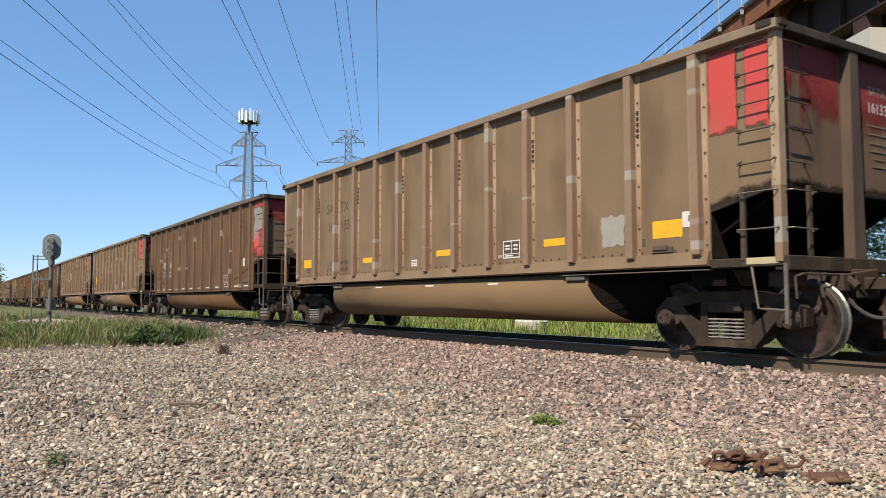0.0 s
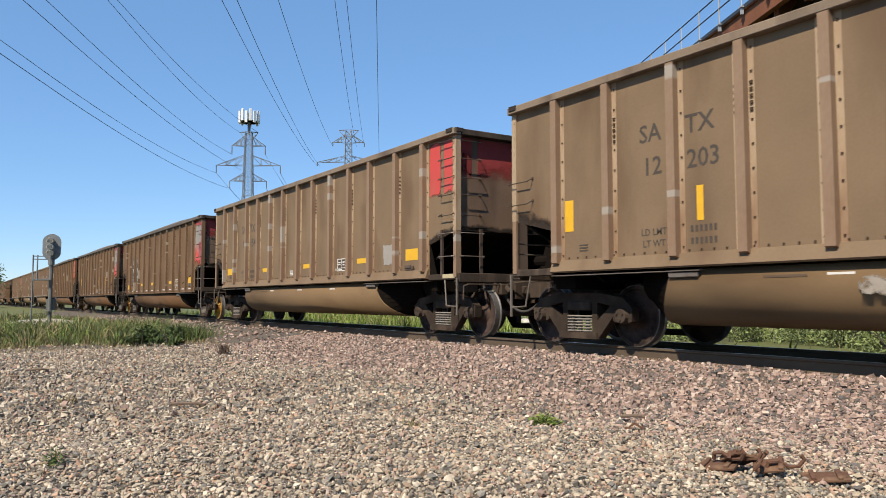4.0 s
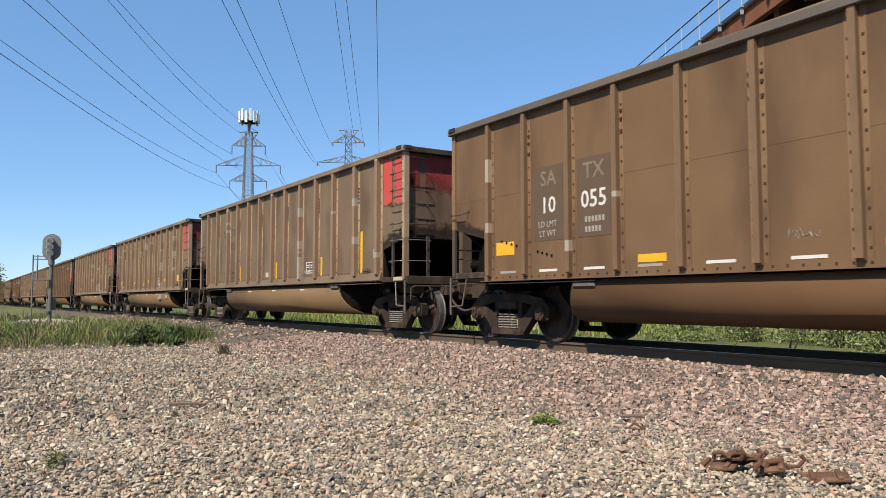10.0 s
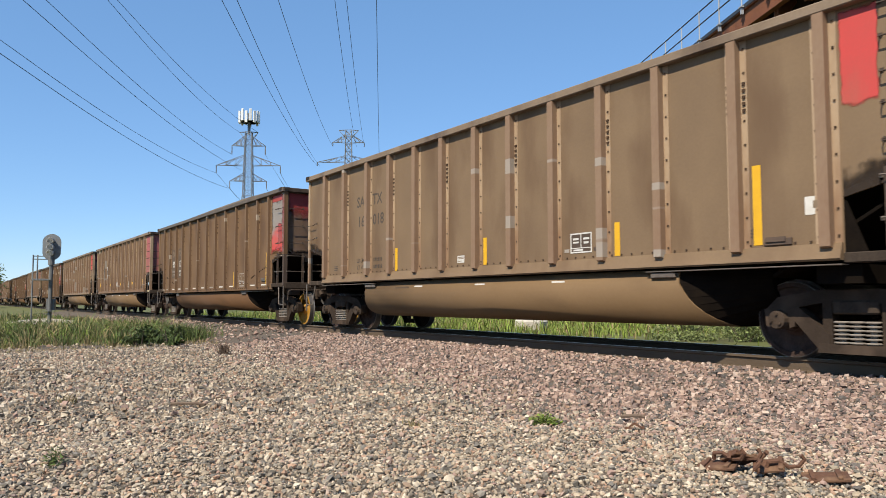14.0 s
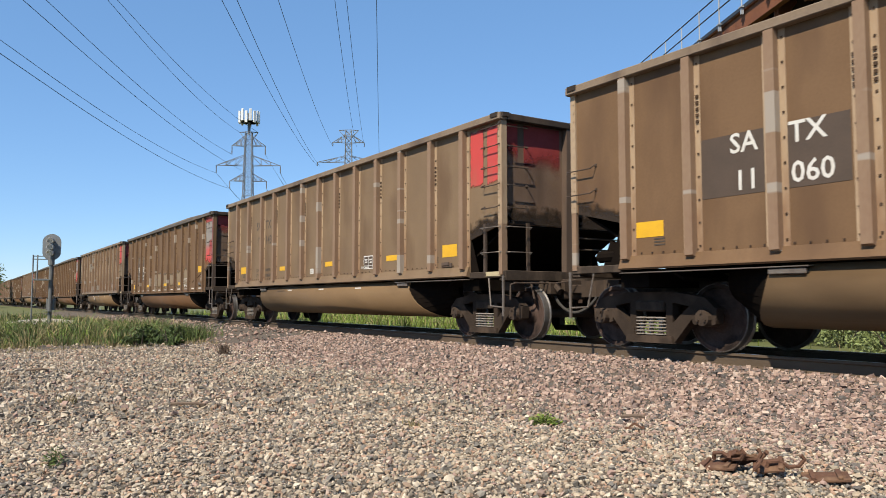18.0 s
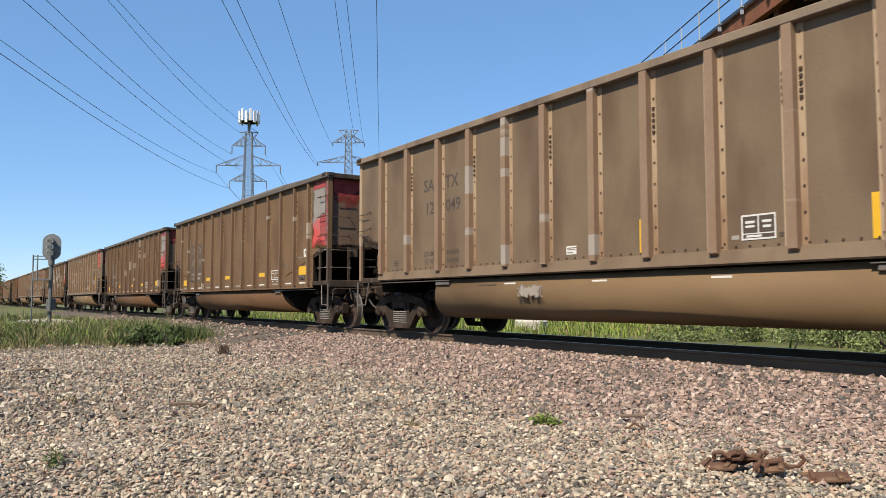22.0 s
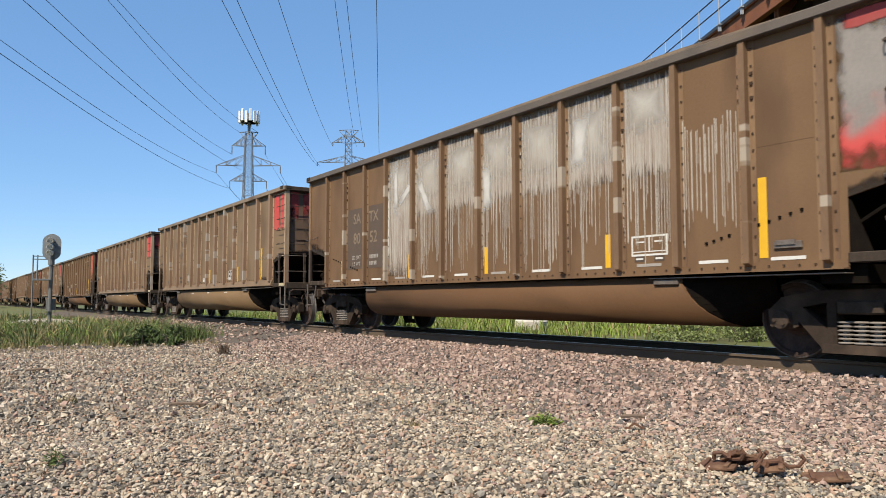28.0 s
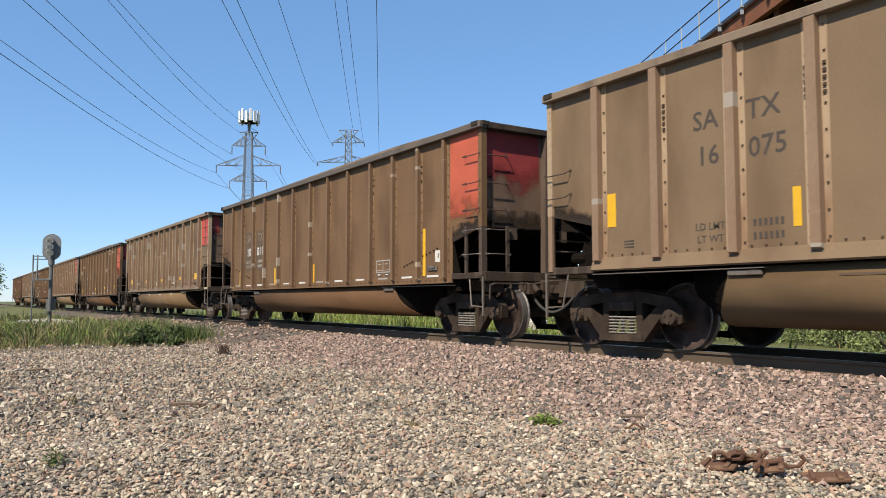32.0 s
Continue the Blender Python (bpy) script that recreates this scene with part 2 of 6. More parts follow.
M_STROKE = ragged(mat("white_spray", (0.64, 0.61, 0.56), (0.50, 0.46, 0.41), rough=0.7, scale=5, fine=40), 4, 0.8, 0.35)
# iron of bolts and gear; its near-black also holds the shade under the cars
M_IRON = mat("dark_iron_with_shade", (0.010, 0.008, 0.007), (0.016, 0.012, 0.009), rough=0.85, metal=0.0, scale=6, fine=50, bump=0.1, spec=0.0)
M_FRAME = mat("dusty_side_frame", (0.061, 0.045, 0.035), (0.038, 0.028, 0.022), rough=0.9, scale=4, fine=40, bump=0.15, dirt=(0.090, 0.064, 0.048), dirt_amt=0.3, dirt_scale=3, dirt_stretch=(1, 1, 1), spec=0.02)
M_CAST = mat("cast_steel_dirty", (0.072, 0.055, 0.043), (0.043, 0.033, 0.027), rough=0.9, scale=5, fine=40, bump=0.15, dirt=(0.122, 0.090, 0.068), dirt_amt=0.3, dirt_scale=4, spec=0.02)
M_WHEEL = mat("wheel_rust", (0.117, 0.078, 0.064), (0.055, 0.039, 0.033), rough=0.85, scale=4, fine=40, bump=0.1, dirt=(0.023, 0.018, 0.016), dirt_amt=0.35, dirt_scale=3, dirt_stretch=(1, 1, 1), spec=0.02)
M_WHEELY = mat("wheel_yellow", (0.468, 0.238, 0.027), (0.324, 0.158, 0.027), rough=0.6, scale=5, fine=40)
M_TREAD = mat("wheel_rim_steel", (0.24, 0.22, 0.2), (0.16, 0.14, 0.125), rough=0.4, metal=0.6, scale=8, fine=60)
M_SPRING = mat("spring_steel", (0.306, 0.272, 0.238), (0.204, 0.170, 0.145), rough=0.6, scale=8, fine=50)
M_GRAB = mat("grab_iron_steel", (0.060, 0.045, 0.036), (0.096, 0.066, 0.048), rough=0.75, scale=8, fine=50, spec=0.2)
M_GRABLT = mat("grab_iron_worn", (0.25, 0.21, 0.175), (0.15, 0.115, 0.09), rough=0.5, metal=0.4, scale=8, fine=50)
M_TUB = mat("tub_tan", (0.204, 0.128, 0.065), (0.177, 0.110, 0.055), rough=0.72, spec=0.2, scale=0.9, fine=20, bump=0.04, dirt=(0.138, 0.085, 0.043), dirt_amt=0.25, dirt_stretch=(0.35, 1, 1))
M_TUBB = mat("tub_brown", (0.149, 0.077, 0.036), (0.125, 0.065, 0.030), rough=0.72, spec=0.2, scale=0.9, fine=20, bump=0.04, dirt=(0.094, 0.049, 0.023), dirt_amt=0.25, dirt_stretch=(0.35, 1, 1))
M_RAIL = mat("rail_rust", (0.127, 0.089, 0.058), (0.091, 0.062, 0.040), rough=0.85, scale=4, fine=50, bump=0.1, stretch=(0.3, 1, 1))
M_RAILTOP = mat("rail_head", (0.42, 0.41, 0.40), (0.33, 0.31, 0.3), rough=0.3, metal=0.9, scale=4, fine=50, stretch=(0.1, 1, 1))
M_TIE = mat("tie_wood", (0.085, 0.062, 0.048), (0.055, 0.04, 0.032), rough=0.9, scale=3, fine=30, bump=0.3, stretch=(3, 0.4, 3), per="object", per_amt=0.25)
M_GROUND = mat("gravel_base", (0.151, 0.120, 0.092), (0.078, 0.063, 0.049), rough=0.95, scale=30, fine=160, bump=0.6, dirt=(0.157, 0.120, 0.092), dirt_amt=0.25, dirt_stretch=(1, 1, 1), dirt_scale=0.35)
M_EARTH = mat("grass_earth", (0.102, 0.120, 0.030), (0.132, 0.126, 0.051), rough=0.95, scale=0.6, fine=9, bump=0.3)
M_STONE_G = stone_mat("grey_gravel", [(0.412, 0.331, 0.239), (0.258, 0.217, 0.168), (0.486, 0.392, 0.289), (0.289, 0.256, 0.213), (0.649, 0.549, 0.424), (0.341, 0.242, 0.168), (0.156, 0.138, 0.114), (0.443, 0.356, 0.261), (0.465, 0.302, 0.207), (0.329, 0.277, 0.207), (0.568, 0.471, 0.355), (0.196, 0.178, 0.154)])
M_STONE_P = stone_mat("pink_ballast", [(0.372, 0.252, 0.206), (0.272, 0.190, 0.155), (0.450, 0.328, 0.262), (0.228, 0.167, 0.144), (0.540, 0.411, 0.335), (0.139, 0.121, 0.108), (0.339, 0.226, 0.180), (0.418, 0.295, 0.232)])
M_BLADE = mat("grass_blade", (0.10, 0.14, 0.03), (0.06, 0.09, 0.022), rough=0.7, scale=2, fine=10, per="island", per_amt=0.6)
M_BUSH = mat("dark_bush_leaf", (0.085, 0.125, 0.03), (0.05, 0.075, 0.02), rough=0.65, scale=2, fine=10, per="island", per_amt=0.55)
M_HAZE = ragged(mat("white_spray_haze", (0.50, 0.47, 0.42), (0.40, 0.35, 0.29), rough=0.75, scale=2, fine=30), 1.6, 0.95, 0.45)
M_BLADEB = mat("bright_grass_blade", (0.21, 0.28, 0.045), (0.14, 0.20, 0.035), rough=0.7, scale=2, fine=10, per="island", per_amt=0.5)
M_BLADEY = mat("dry_grass_blade", (0.33, 0.265, 0.13), (0.22, 0.17, 0.08), rough=0.8, scale=2, fine=10, per="island", per_amt=0.45)
M_LEAF = mat("tree_leaf", (0.203, 0.247, 0.090), (0.143, 0.180, 0.064), rough=0.65, scale=2, fine=10, per="island", per_amt=0.5)
M_BARK = mat("bark", (0.12, 0.09, 0.065), (0.08, 0.06, 0.045), rough=0.9, scale=6, fine=40, bump=0.4)
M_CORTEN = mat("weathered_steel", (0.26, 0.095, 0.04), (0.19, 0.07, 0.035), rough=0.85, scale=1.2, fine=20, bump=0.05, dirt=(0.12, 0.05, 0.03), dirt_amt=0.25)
# same steel as M_CORTEN, with the shade beneath the bridge put into its colour
M_CORTEN_SHADE = mat("weathered_steel_shaded", (0.055, 0.027, 0.019), (0.038, 0.020, 0.015), rough=0.85, scale=1.2, fine=20, bump=0.05)
M_CONC = mat("pale_concrete", (0.62, 0.58, 0.52), (0.53, 0.49, 0.43), rough=0.85, scale=1.5, fine=30, bump=0.1, dirt=(0.42, 0.38, 0.33), dirt_amt=0.25)
M_GALV = mat("galvanised_steel", (0.20, 0.21, 0.22), (0.15, 0.16, 0.17), rough=0.6, metal=0.3, scale=4, fine=40)
M_RAILING = mat("railing_steel", (0.45, 0.47, 0.5), (0.36, 0.38, 0.4), rough=0.5, metal=0.3, scale=4, fine=40)
M_DARKRAIL = mat("railing_dark", (0.05, 0.055, 0.065), (0.07, 0.075, 0.08), rough=0.5, metal=0.3, scale=4, fine=40)
M_WIRE = mat("wire", (0.04, 0.045, 0.055), (0.055, 0.06, 0.07), rough=0.6, metal=0.3)
M_ANT = mat("antenna_white", (0.75, 0.76, 0.76), (0.66, 0.67, 0.67), rough=0.5, scale=3, fine=20)
M_SIGNAL = mat("signal_grey", (0.17, 0.17, 0.165), (0.12, 0.12, 0.118), rough=0.6, scale=5, fine=40, dirt=(0.1, 0.09, 0.08), dirt_amt=0.2)
M_SIGBACK = mat("signal_back_grey", (0.20, 0.21, 0.215), (0.16, 0.165, 0.17), rough=0.6, scale=5, fine=40)
M_LAMP = mat("lamp_housing", (0.58, 0.57, 0.54), (0.46, 0.45, 0.42), rough=0.6, scale=5, fine=40)
M_SCRAP = mat("scrap_rust", (0.15, 0.072, 0.042), (0.08, 0.04, 0.026), rough=0.9, scale=12, fine=80, bump=0.4, dirt=(0.22, 0.125, 0.07), dirt_amt=0.3, dirt_scale=8, dirt_stretch=(1, 1, 1))
M_STICK = mat("dead_wood", (0.17, 0.12, 0.085), (0.11, 0.075, 0.055), rough=0.9, scale=10, fine=60, bump=0.3)
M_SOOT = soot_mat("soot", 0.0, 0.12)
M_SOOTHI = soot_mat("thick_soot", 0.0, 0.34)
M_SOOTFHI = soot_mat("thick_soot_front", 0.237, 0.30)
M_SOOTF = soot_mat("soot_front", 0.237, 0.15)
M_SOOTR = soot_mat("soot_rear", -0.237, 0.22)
M_HOSE = mat("dusty_hose", (0.063, 0.056, 0.050), (0.036, 0.032, 0.027), rough=0.75, scale=8, fine=50)
M_PALE = mat("pale_dirt", (0.46, 0.41, 0.33), (0.36, 0.31, 0.25), rough=0.95, scale=4, fine=40, bump=0.4)
M_DIMPANEL = mat("worn_stencil_panel", (0.108, 0.070, 0.043), (0.128, 0.082, 0.05), rough=0.75, scale=4, fine=40)
M_DIMPANEL2 = mat("dim_stencil_panel", (0.095, 0.066, 0.048), (0.115, 0.078, 0.054), rough=0.75, scale=4, fine=40)
M_DIMLET = mat("worn_letters", (0.26, 0.19, 0.125), (0.20, 0.14, 0.09), rough=0.7, scale=6, fine=50)
M_CASTLT = mat("cast_steel_brown", (0.075, 0.052, 0.037), (0.045, 0.031, 0.023), rough=0.85, scale=5, fine=40, bump=0.15, spec=0.2)
M_COAL = mat("coal", (0.02, 0.019, 0.018), (0.032, 0.03, 0.028), rough=0.7, scale=8, fine=40, bump=0.6)

# ---- mesh helpers ----


def finish(bm, name):
    me = bpy.data.meshes.new(name)
    bm.normal_update()
    bm.to_mesh(me)
    bm.free()
    return me


def place(name, me, material, parent=None, m=None, label=""):
    ob = new(name, me)
    if not me.materials:
        me.materials.append(material)
    ob.material_slots[0].link = "OBJECT"
    ob.material_slots[0].material = material
    if parent:
        ob.parent = parent
    if m is not None:
        ob.matrix_basis = m
    if label:
        ob["label"] = label
    return ob


def part(name, bm, material, parent, label=""):
    return place(name, finish(bm, name), material, parent, None, label)


def box(bm, x0, x1, y0, y1, z0, z1, bevel=0.0):
    vs = [bm.verts.new((x, y, z)) for x in (x0, x1) for y in (y0, y1) for z in (z0, z1)]
    fs = [bm.faces.new([vs[i] for i in f]) for f in ((0, 1, 3, 2), (4, 6, 7, 5), (0, 4, 5, 1), (2, 3, 7, 6), (0, 2, 6, 4), (1, 5, 7, 3))]
    if bevel:
        es = list({e for f in fs for e in f.edges})
        bmesh.ops.bevel(bm, geom=es, offset=bevel, segments=1, affect="EDGES")
    return vs


def prism(bm, pts, axis, a0, a1):
    """A polygon drawn in the plane across the axis, pushed from a0 to a1. Points are (x, z) for y, (y, z) for x, (x, y) for z."""
    def at(p, a):
        return {"x": (a, p[0], p[1]), "y": (p[0], a, p[1]), "z": (p[0], p[1], a)}[axis]
    u = [bm.verts.new(at(p, a0)) for p in pts]
    v = [bm.verts.new(at(p, a1)) for p in pts]
    fs = [bm.faces.new(u), bm.faces.new(v[::-1])]
    n = len(pts)
    for i in range(n):
        fs.append(bm.faces.new((u[i], v[i], v[(i + 1) % n], u[(i + 1) % n])))
    bmesh.ops.recalc_face_normals(bm, faces=fs)


def rod(bm, a, b, r, n=6, r2=None):
    a, b = Vector(a), Vector(b)
    d = (b - a).normalized()
    s = d.orthogonal().normalized()
    t = d.cross(s)
    r2 = r if r2 is None else r2
    u = [bm.verts.new(a + (s * math.cos(k * math.tau / n) + t * math.sin(k * math.tau / n)) * r) for k in range(n)]
    v = [bm.verts.new(b + (s * math.cos(k * math.tau / n) + t * math.sin(k * math.tau / n)) * r2) for k in range(n)]
    for k in range(n):
        bm.faces.new((u[k], u[(k + 1) % n], v[(k + 1) % n], v[k]))
    bm.faces.new(u[::-1])
    bm.faces.new(v)


def bent(bm, pts, r, n=6):
    """One tube through all the points, mitred at the bends."""
    pts = [Vector(p) for p in pts]
    side = (pts[1] - pts[0]).orthogonal().normalized()
    rings = []
    for i, p in enumerate(pts):
        d = (pts[min(i + 1, len(pts) - 1)] - pts[max(i - 1, 0)]).normalized()
        side = (side - d * side.dot(d)).normalized()
        t = d.cross(side)
        rings.append([bm.verts.new(p + (side * math.cos(k * math.tau / n) + t * math.sin(k * math.tau / n)) * r) for k in range(n)])
    for u, v in zip(rings, rings[1:]):
        for k in range(n):
            bm.faces.new((u[k], u[(k + 1) % n], v[(k + 1) % n], v[k]))
    bm.faces.new(rings[0][::-1])
    bm.faces.new(rings[-1])


def lathe(bm, prof, n=24, axis="y"):
    """A profile of (radius, along) turned round an axis; open ends are capped."""
    rings = []
    for r, y in prof:
        rings.append([bm.verts.new((r * math.cos(k * math.tau / n), y, r * math.sin(k * math.tau / n)) if axis == "y" else
                                   (r * math.cos(k * math.tau / n), r * math.sin(k * math.tau / n), y)) for k in range(n)])
    fs = []
    for u, v in zip(rings, rings[1:]):
        for k in range(n):
            fs.append(bm.faces.new((u[k], u[(k + 1) % n], v[(k + 1) % n], v[k])))
    fs.append(bm.faces.new(rings[0]))
    fs.append(bm.faces.new(rings[-1][::-1]))
    bmesh.ops.recalc_face_normals(bm, faces=fs)


def raw_mesh(name, verts, faces):
    """A mesh from numpy arrays: verts (n, 3), faces (m, k)."""
    me = bpy.data.meshes.new(name)
    m, k = faces.shape
    me.vertices.add(len(verts))
    me.vertices.foreach_set("co", np.ascontiguousarray(verts, dtype=np.float32).ravel())
    me.loops.add(m * k)
    me.loops.foreach_set("vertex_index", np.ascontiguousarray(faces, dtype=np.int32).ravel())
    me.polygons.add(m)
    me.polygons.foreach_set("loop_start", np.arange(0, m * k, k, dtype=np.int32))
    me.update(calc_edges=True)
    me.shade_flat()
    return me


FONT_CACHE = {}


def letters(text, size):
    """A thin mesh of raised letters, centred, drawn in the x-z plane and facing -y."""
    key = (text, size)
    if key not in FONT_CACHE:
        cu = bpy.data.curves.new("letters", "FONT")
        cu.body, cu.size, cu.align_x, cu.align_y, cu.extrude, cu.resolution_u = text, size, "CENTER", "CENTER", 0.0006, 2
        cu.offset = size * 0.012
        tmp = new("letters", cu)
        dg = bpy.context.evaluated_depsgraph_get()
        me = bpy.data.meshes.new_from_object(tmp.evaluated_get(dg))
        bpy.data.objects.remove(tmp)
        me.transform(pose(0, 0, 0, 90, 0, 0))
        me.materials.clear()
        FONT_CACHE[key] = me
    return FONT_CACHE[key]


# ---- plan of the train: for each car kind, number, style of marks, end, yellow strips (panel, place in it, shape), extras ----
H4 = [(1, .53, "H"), (3, .56, "h"), (6, .54, "h"), (9, .55, "h"), (12, .44, "q")]
H5 = [(1, .50, "H"), (4, .49, "h"), (7, .51, "h"), (9, .51, "h"), (12, .43, "q")]
V3 = [(1, .22, "V"), (3, .24, "v"), (6, .22, "v")]
V4 = V3 + [(9, .20, "v")]
TRAIN = {
    -1: ("a", ("16", "104"), "faded", "red", H4, ""),
    0: ("a", ("16", "133"), "faded", "red", H4, "sticker patch"),
    1: ("b2", ("90", "31"), "mid", "grey", [(1, .76, "V"), (4, .78, "v"), (6, .77, "v")], "midsticker"),
    2: ("a", ("12", "203"), "faded", "red", [(1, .80, "y"), (3, .22, "u"), (6, .80, "u"), (8, .69, "u"), (10, .36, "u"), (12, .2, "y")], "label tubpatch"),
    3: ("a", ("12", "154"), "faded", "red", H4, "patch"),
    4: ("b", ("91", "11"), "dark", "grey", H5, "weights1"),
    5: ("b", ("90", "70"), "mid", "grey", [(1, .52, "y"), (3, .25, "u"), (5, .23, "u"), (12, .30, "y")], "highsticker"),
    6: ("c", ("10", "055"), "mid", "orange", [(1, .57, "K"), (4, .51, "l"), (6, .44, "l"), (9, .53, "l"), (12, .42, "Q")], "topsticker chalk"),
    7: ("a2", ("15", "055"), "faded", "red", V3 + [(9, .14, "v"), (12, .80, "V")], "sticker sooty"),
    8: ("a", ("12", "170"), "faded", "red", H4, "tubscrawl"),
    9: ("a", ("16", "018"), "faded", "red", V4, "sticker sooty"),
    10: ("b", ("90", "17"), "mid", "grey", [(1, .74, "V"), (4, .74, "v"), (9, .74, "v"), (12, .83, "V")], "weights2"),
    11: ("a3", ("11", "060"), "white", "pink", [(1, .67, "H"), (3, .39, "h"), (6, .39, "h"), (9, .40, "h"), (12, .34, "q")], "scrawl"),
    12: ("a", ("12", "143"), "faded", "red", H4, "sooty"),
    13: ("b", ("90", "89"), "dim2", "grey", [(1, .45, "X"), (4, .62, "m"), (6, .40, "m"), (9, .41, "m"), (12, .51, "q")], "lowsticker worn weights3"),
    14: ("a2", ("12", "049"), "faded", "red", [(1, .82, "V"), (3, .83, "v"), (6, .87, "v")], "bigpatch tubpatch"),
    15: ("b", ("80", "39"), "dim", "grey", H5, "topsticker chalk2"),
    16: ("b2", ("80", "82"), "dim", "grey", [(1, .44, "H"), (4, .44, "h"), (6, .45, "h"), (9, .44, "h"), (12, .39, "q")], "topsticker"),
    17: ("a2", ("12", "127"), "faded", "red", V3, "sooty"),
    18: ("d", ("80", "52"), "dim", "grey", [(1, .19, "V"), (4, .79, "v"), (6, .18, "v"), (9, .84, "v"), (12, .82, "v")], "spray"),
    19: ("a", ("14", "039"), "faded", "red", V3 + [(9, .76, "v")], "sticker farscrawl"),
    20: ("a", ("16", "075"), "faded", "red", [(1, .68, "u"), (1, .81, "U"), (3, .65, "t"), (5, .75, "t"), (8, .78, "t"), (10, .75, "t"), (12, .18, "y")], "sticker sooty"),
    21: ("c", ("10", "011"), "mid", "orange", [(1, .17, "V"), (6, .14, "v"), (9, .7, "v"), (12, .7, "v")], "lowsticker sooty"),
    22: ("a2", ("14", "088"), "faded", "red", H4, ""),
    23: ("c", ("10", "062"), "mid", "orange", H5, ""),
    24: ("a", ("12", "101"), "faded", "red", V4, ""),
    25: ("b", ("90", "44"), "mid", "grey", H5, ""),
    26: ("a", ("12", "160"), "faded", "red", H4, ""),
    27: ("b2", ("90", "23"), "mid", "grey", V3, ""),
}
WEIGHTS = {"weights1": ("241800", "44200"), "weights2": ("241900", "44100"), "weights3": ("241700", "44300")}
for _kind, _num, _style, *_rest in TRAIN.values():
    for _t in (*_num, "SA", "TX"):
        letters(_t, 0.34)
        letters(_t, 0.31 if _t in ("SA", "TX") else 0.35)
    letters(_num[0] + _num[1], 0.2)
    letters(_num[0] + _num[1], 0.18)
for _t in ("LD LMT", "LT WT"):
    letters(_t, 0.125)
    letters(_t, 0.13)
letters("SATX", 0.17)
for _t in (*WEIGHTS["weights1"], *WEIGHTS["weights2"], *WEIGHTS["weights3"]):
    letters(_t, 0.13)

# ---- ground ----


def ground_z(x, y):
    """Ballast shoulder by the track, falling to level ground on both sides."""
    a = np.abs(np.asarray(y, float))
    x = np.asarray(x, float)
    z = np.interp(a, [0, 0.70, 0.84, 1.55, 1.85, 3.3, 4.2, 60, 400], [-0.20, -0.19, -0.172, -0.182, -0.235, -0.41, -0.45, -0.45, -0.45])
    return z + 0.018 * np.sin(x * 1.7 + y * 0.9) * np.clip((a - 2.2) / 2, 0, 1) + 0.012 * np.sin(x * 3.1 - y * 2.3) * np.clip((a - 2.2) / 2, 0, 1)


def graded(lo, hi, near_lo, near_hi, step):
    mid = np.arange(near_lo, near_hi + 1e-6, step)
    out, v, s = [], near_hi, step
    while v < hi:
        s *= 1.35
        v = min(v + s, hi)
        out.append(v)
    pre, v, s = [], near_lo, step
    while v > lo:
        s *= 1.35
        v = max(v - s, lo)
        pre.append(v)
    return np.array(pre[::-1] + list(mid) + out)


gx, gy = graded(-1500, 900, -45, 6, 0.25), graded(-900, 1500, -9.5, 4.5, 0.25)
GX, GY = np.meshgrid(gx, gy, indexing="ij")
GZ = ground_z(GX, GY)
gv = np.stack([GX, GY, GZ], -1).reshape(-1, 3)
idx = np.arange(len(gx) * len(gy)).reshape(len(gx), len(gy))
gf = np.stack([idx[:-1, :-1], idx[1:, :-1], idx[1:, 1:], idx[:-1, 1:]], -1).reshape(-1, 4)
ground = place("ground", raw_mesh("ground", gv, gf), M_GROUND)
tagged(ground, "grey and pinkish gravel ground beside the railway", "ground", kind="structure")
for p in ground.data.polygons:
    p.use_smooth = True
# grass land starts behind the track and left of the signal
gm = ground.data
gm.materials.append(M_EARTH)
cx, cy = GX.copy(), GY.copy()
fx = (GX[:-1, :-1] + GX[1:, 1:]) / 2
fy = (GY[:-1, :-1] + GY[1:, 1:]) / 2
grassy = ((fy > 4.3) | ((fx < -21.5) & (fy < -3.1)) | (fx < -70) | (fy < -30)).reshape(-1)
gm.polygons.foreach_set("material_index", grassy.astype(np.int32))
gm.update()

# ---- track ----
track = new("railway_track")
tagged(track, "railway track of rusty rails on dark wooden ties", "track", kind="structure")
RAIL_PROF = [(-0.036, 0), (0.036, 0), (0.037, -0.03), (0.012, -0.045), (0.009, -0.145), (0.07, -0.162), (0.075, -0.176), (-0.075, -0.176), (-0.07, -0.162), (-0.009, -0.145), (-0.012, -0.045), (-0.037, -0.03)]
for y in (-0.755, 0.755):
    bm = bmesh.new()
    prism(bm, [(y + a, b) for a, b in RAIL_PROF], "x", -420, 90)
    part("rail", bm, M_RAIL, track, "rusty steel rail")
    bm = bmesh.new()
    box(bm, -420, 90, y - 0.028, y + 0.028, 0.0005, 0.0015)
    part("rail_running_band", bm, M_RAILTOP, track, "polished running surface of the rail")
bm = bmesh.new()
box(bm, -0.115, 0.115, -1.3, 1.3, -0.37, -0.183, 0.012)
tie_me = finish(bm, "tie")
bm = bmesh.new()
box(bm, -0.09, 0.09, -0.17, 0.17, -0.18, -0.168)
for sx in (-0.06, 0.06):
    for sy in (-0.1, 0.1):
        box(bm, sx - 0.012, sx + 0.012, sy - 0.014, sy + 0.014, -0.17, -0.140)
plate_me = finish(bm, "tie_plate")
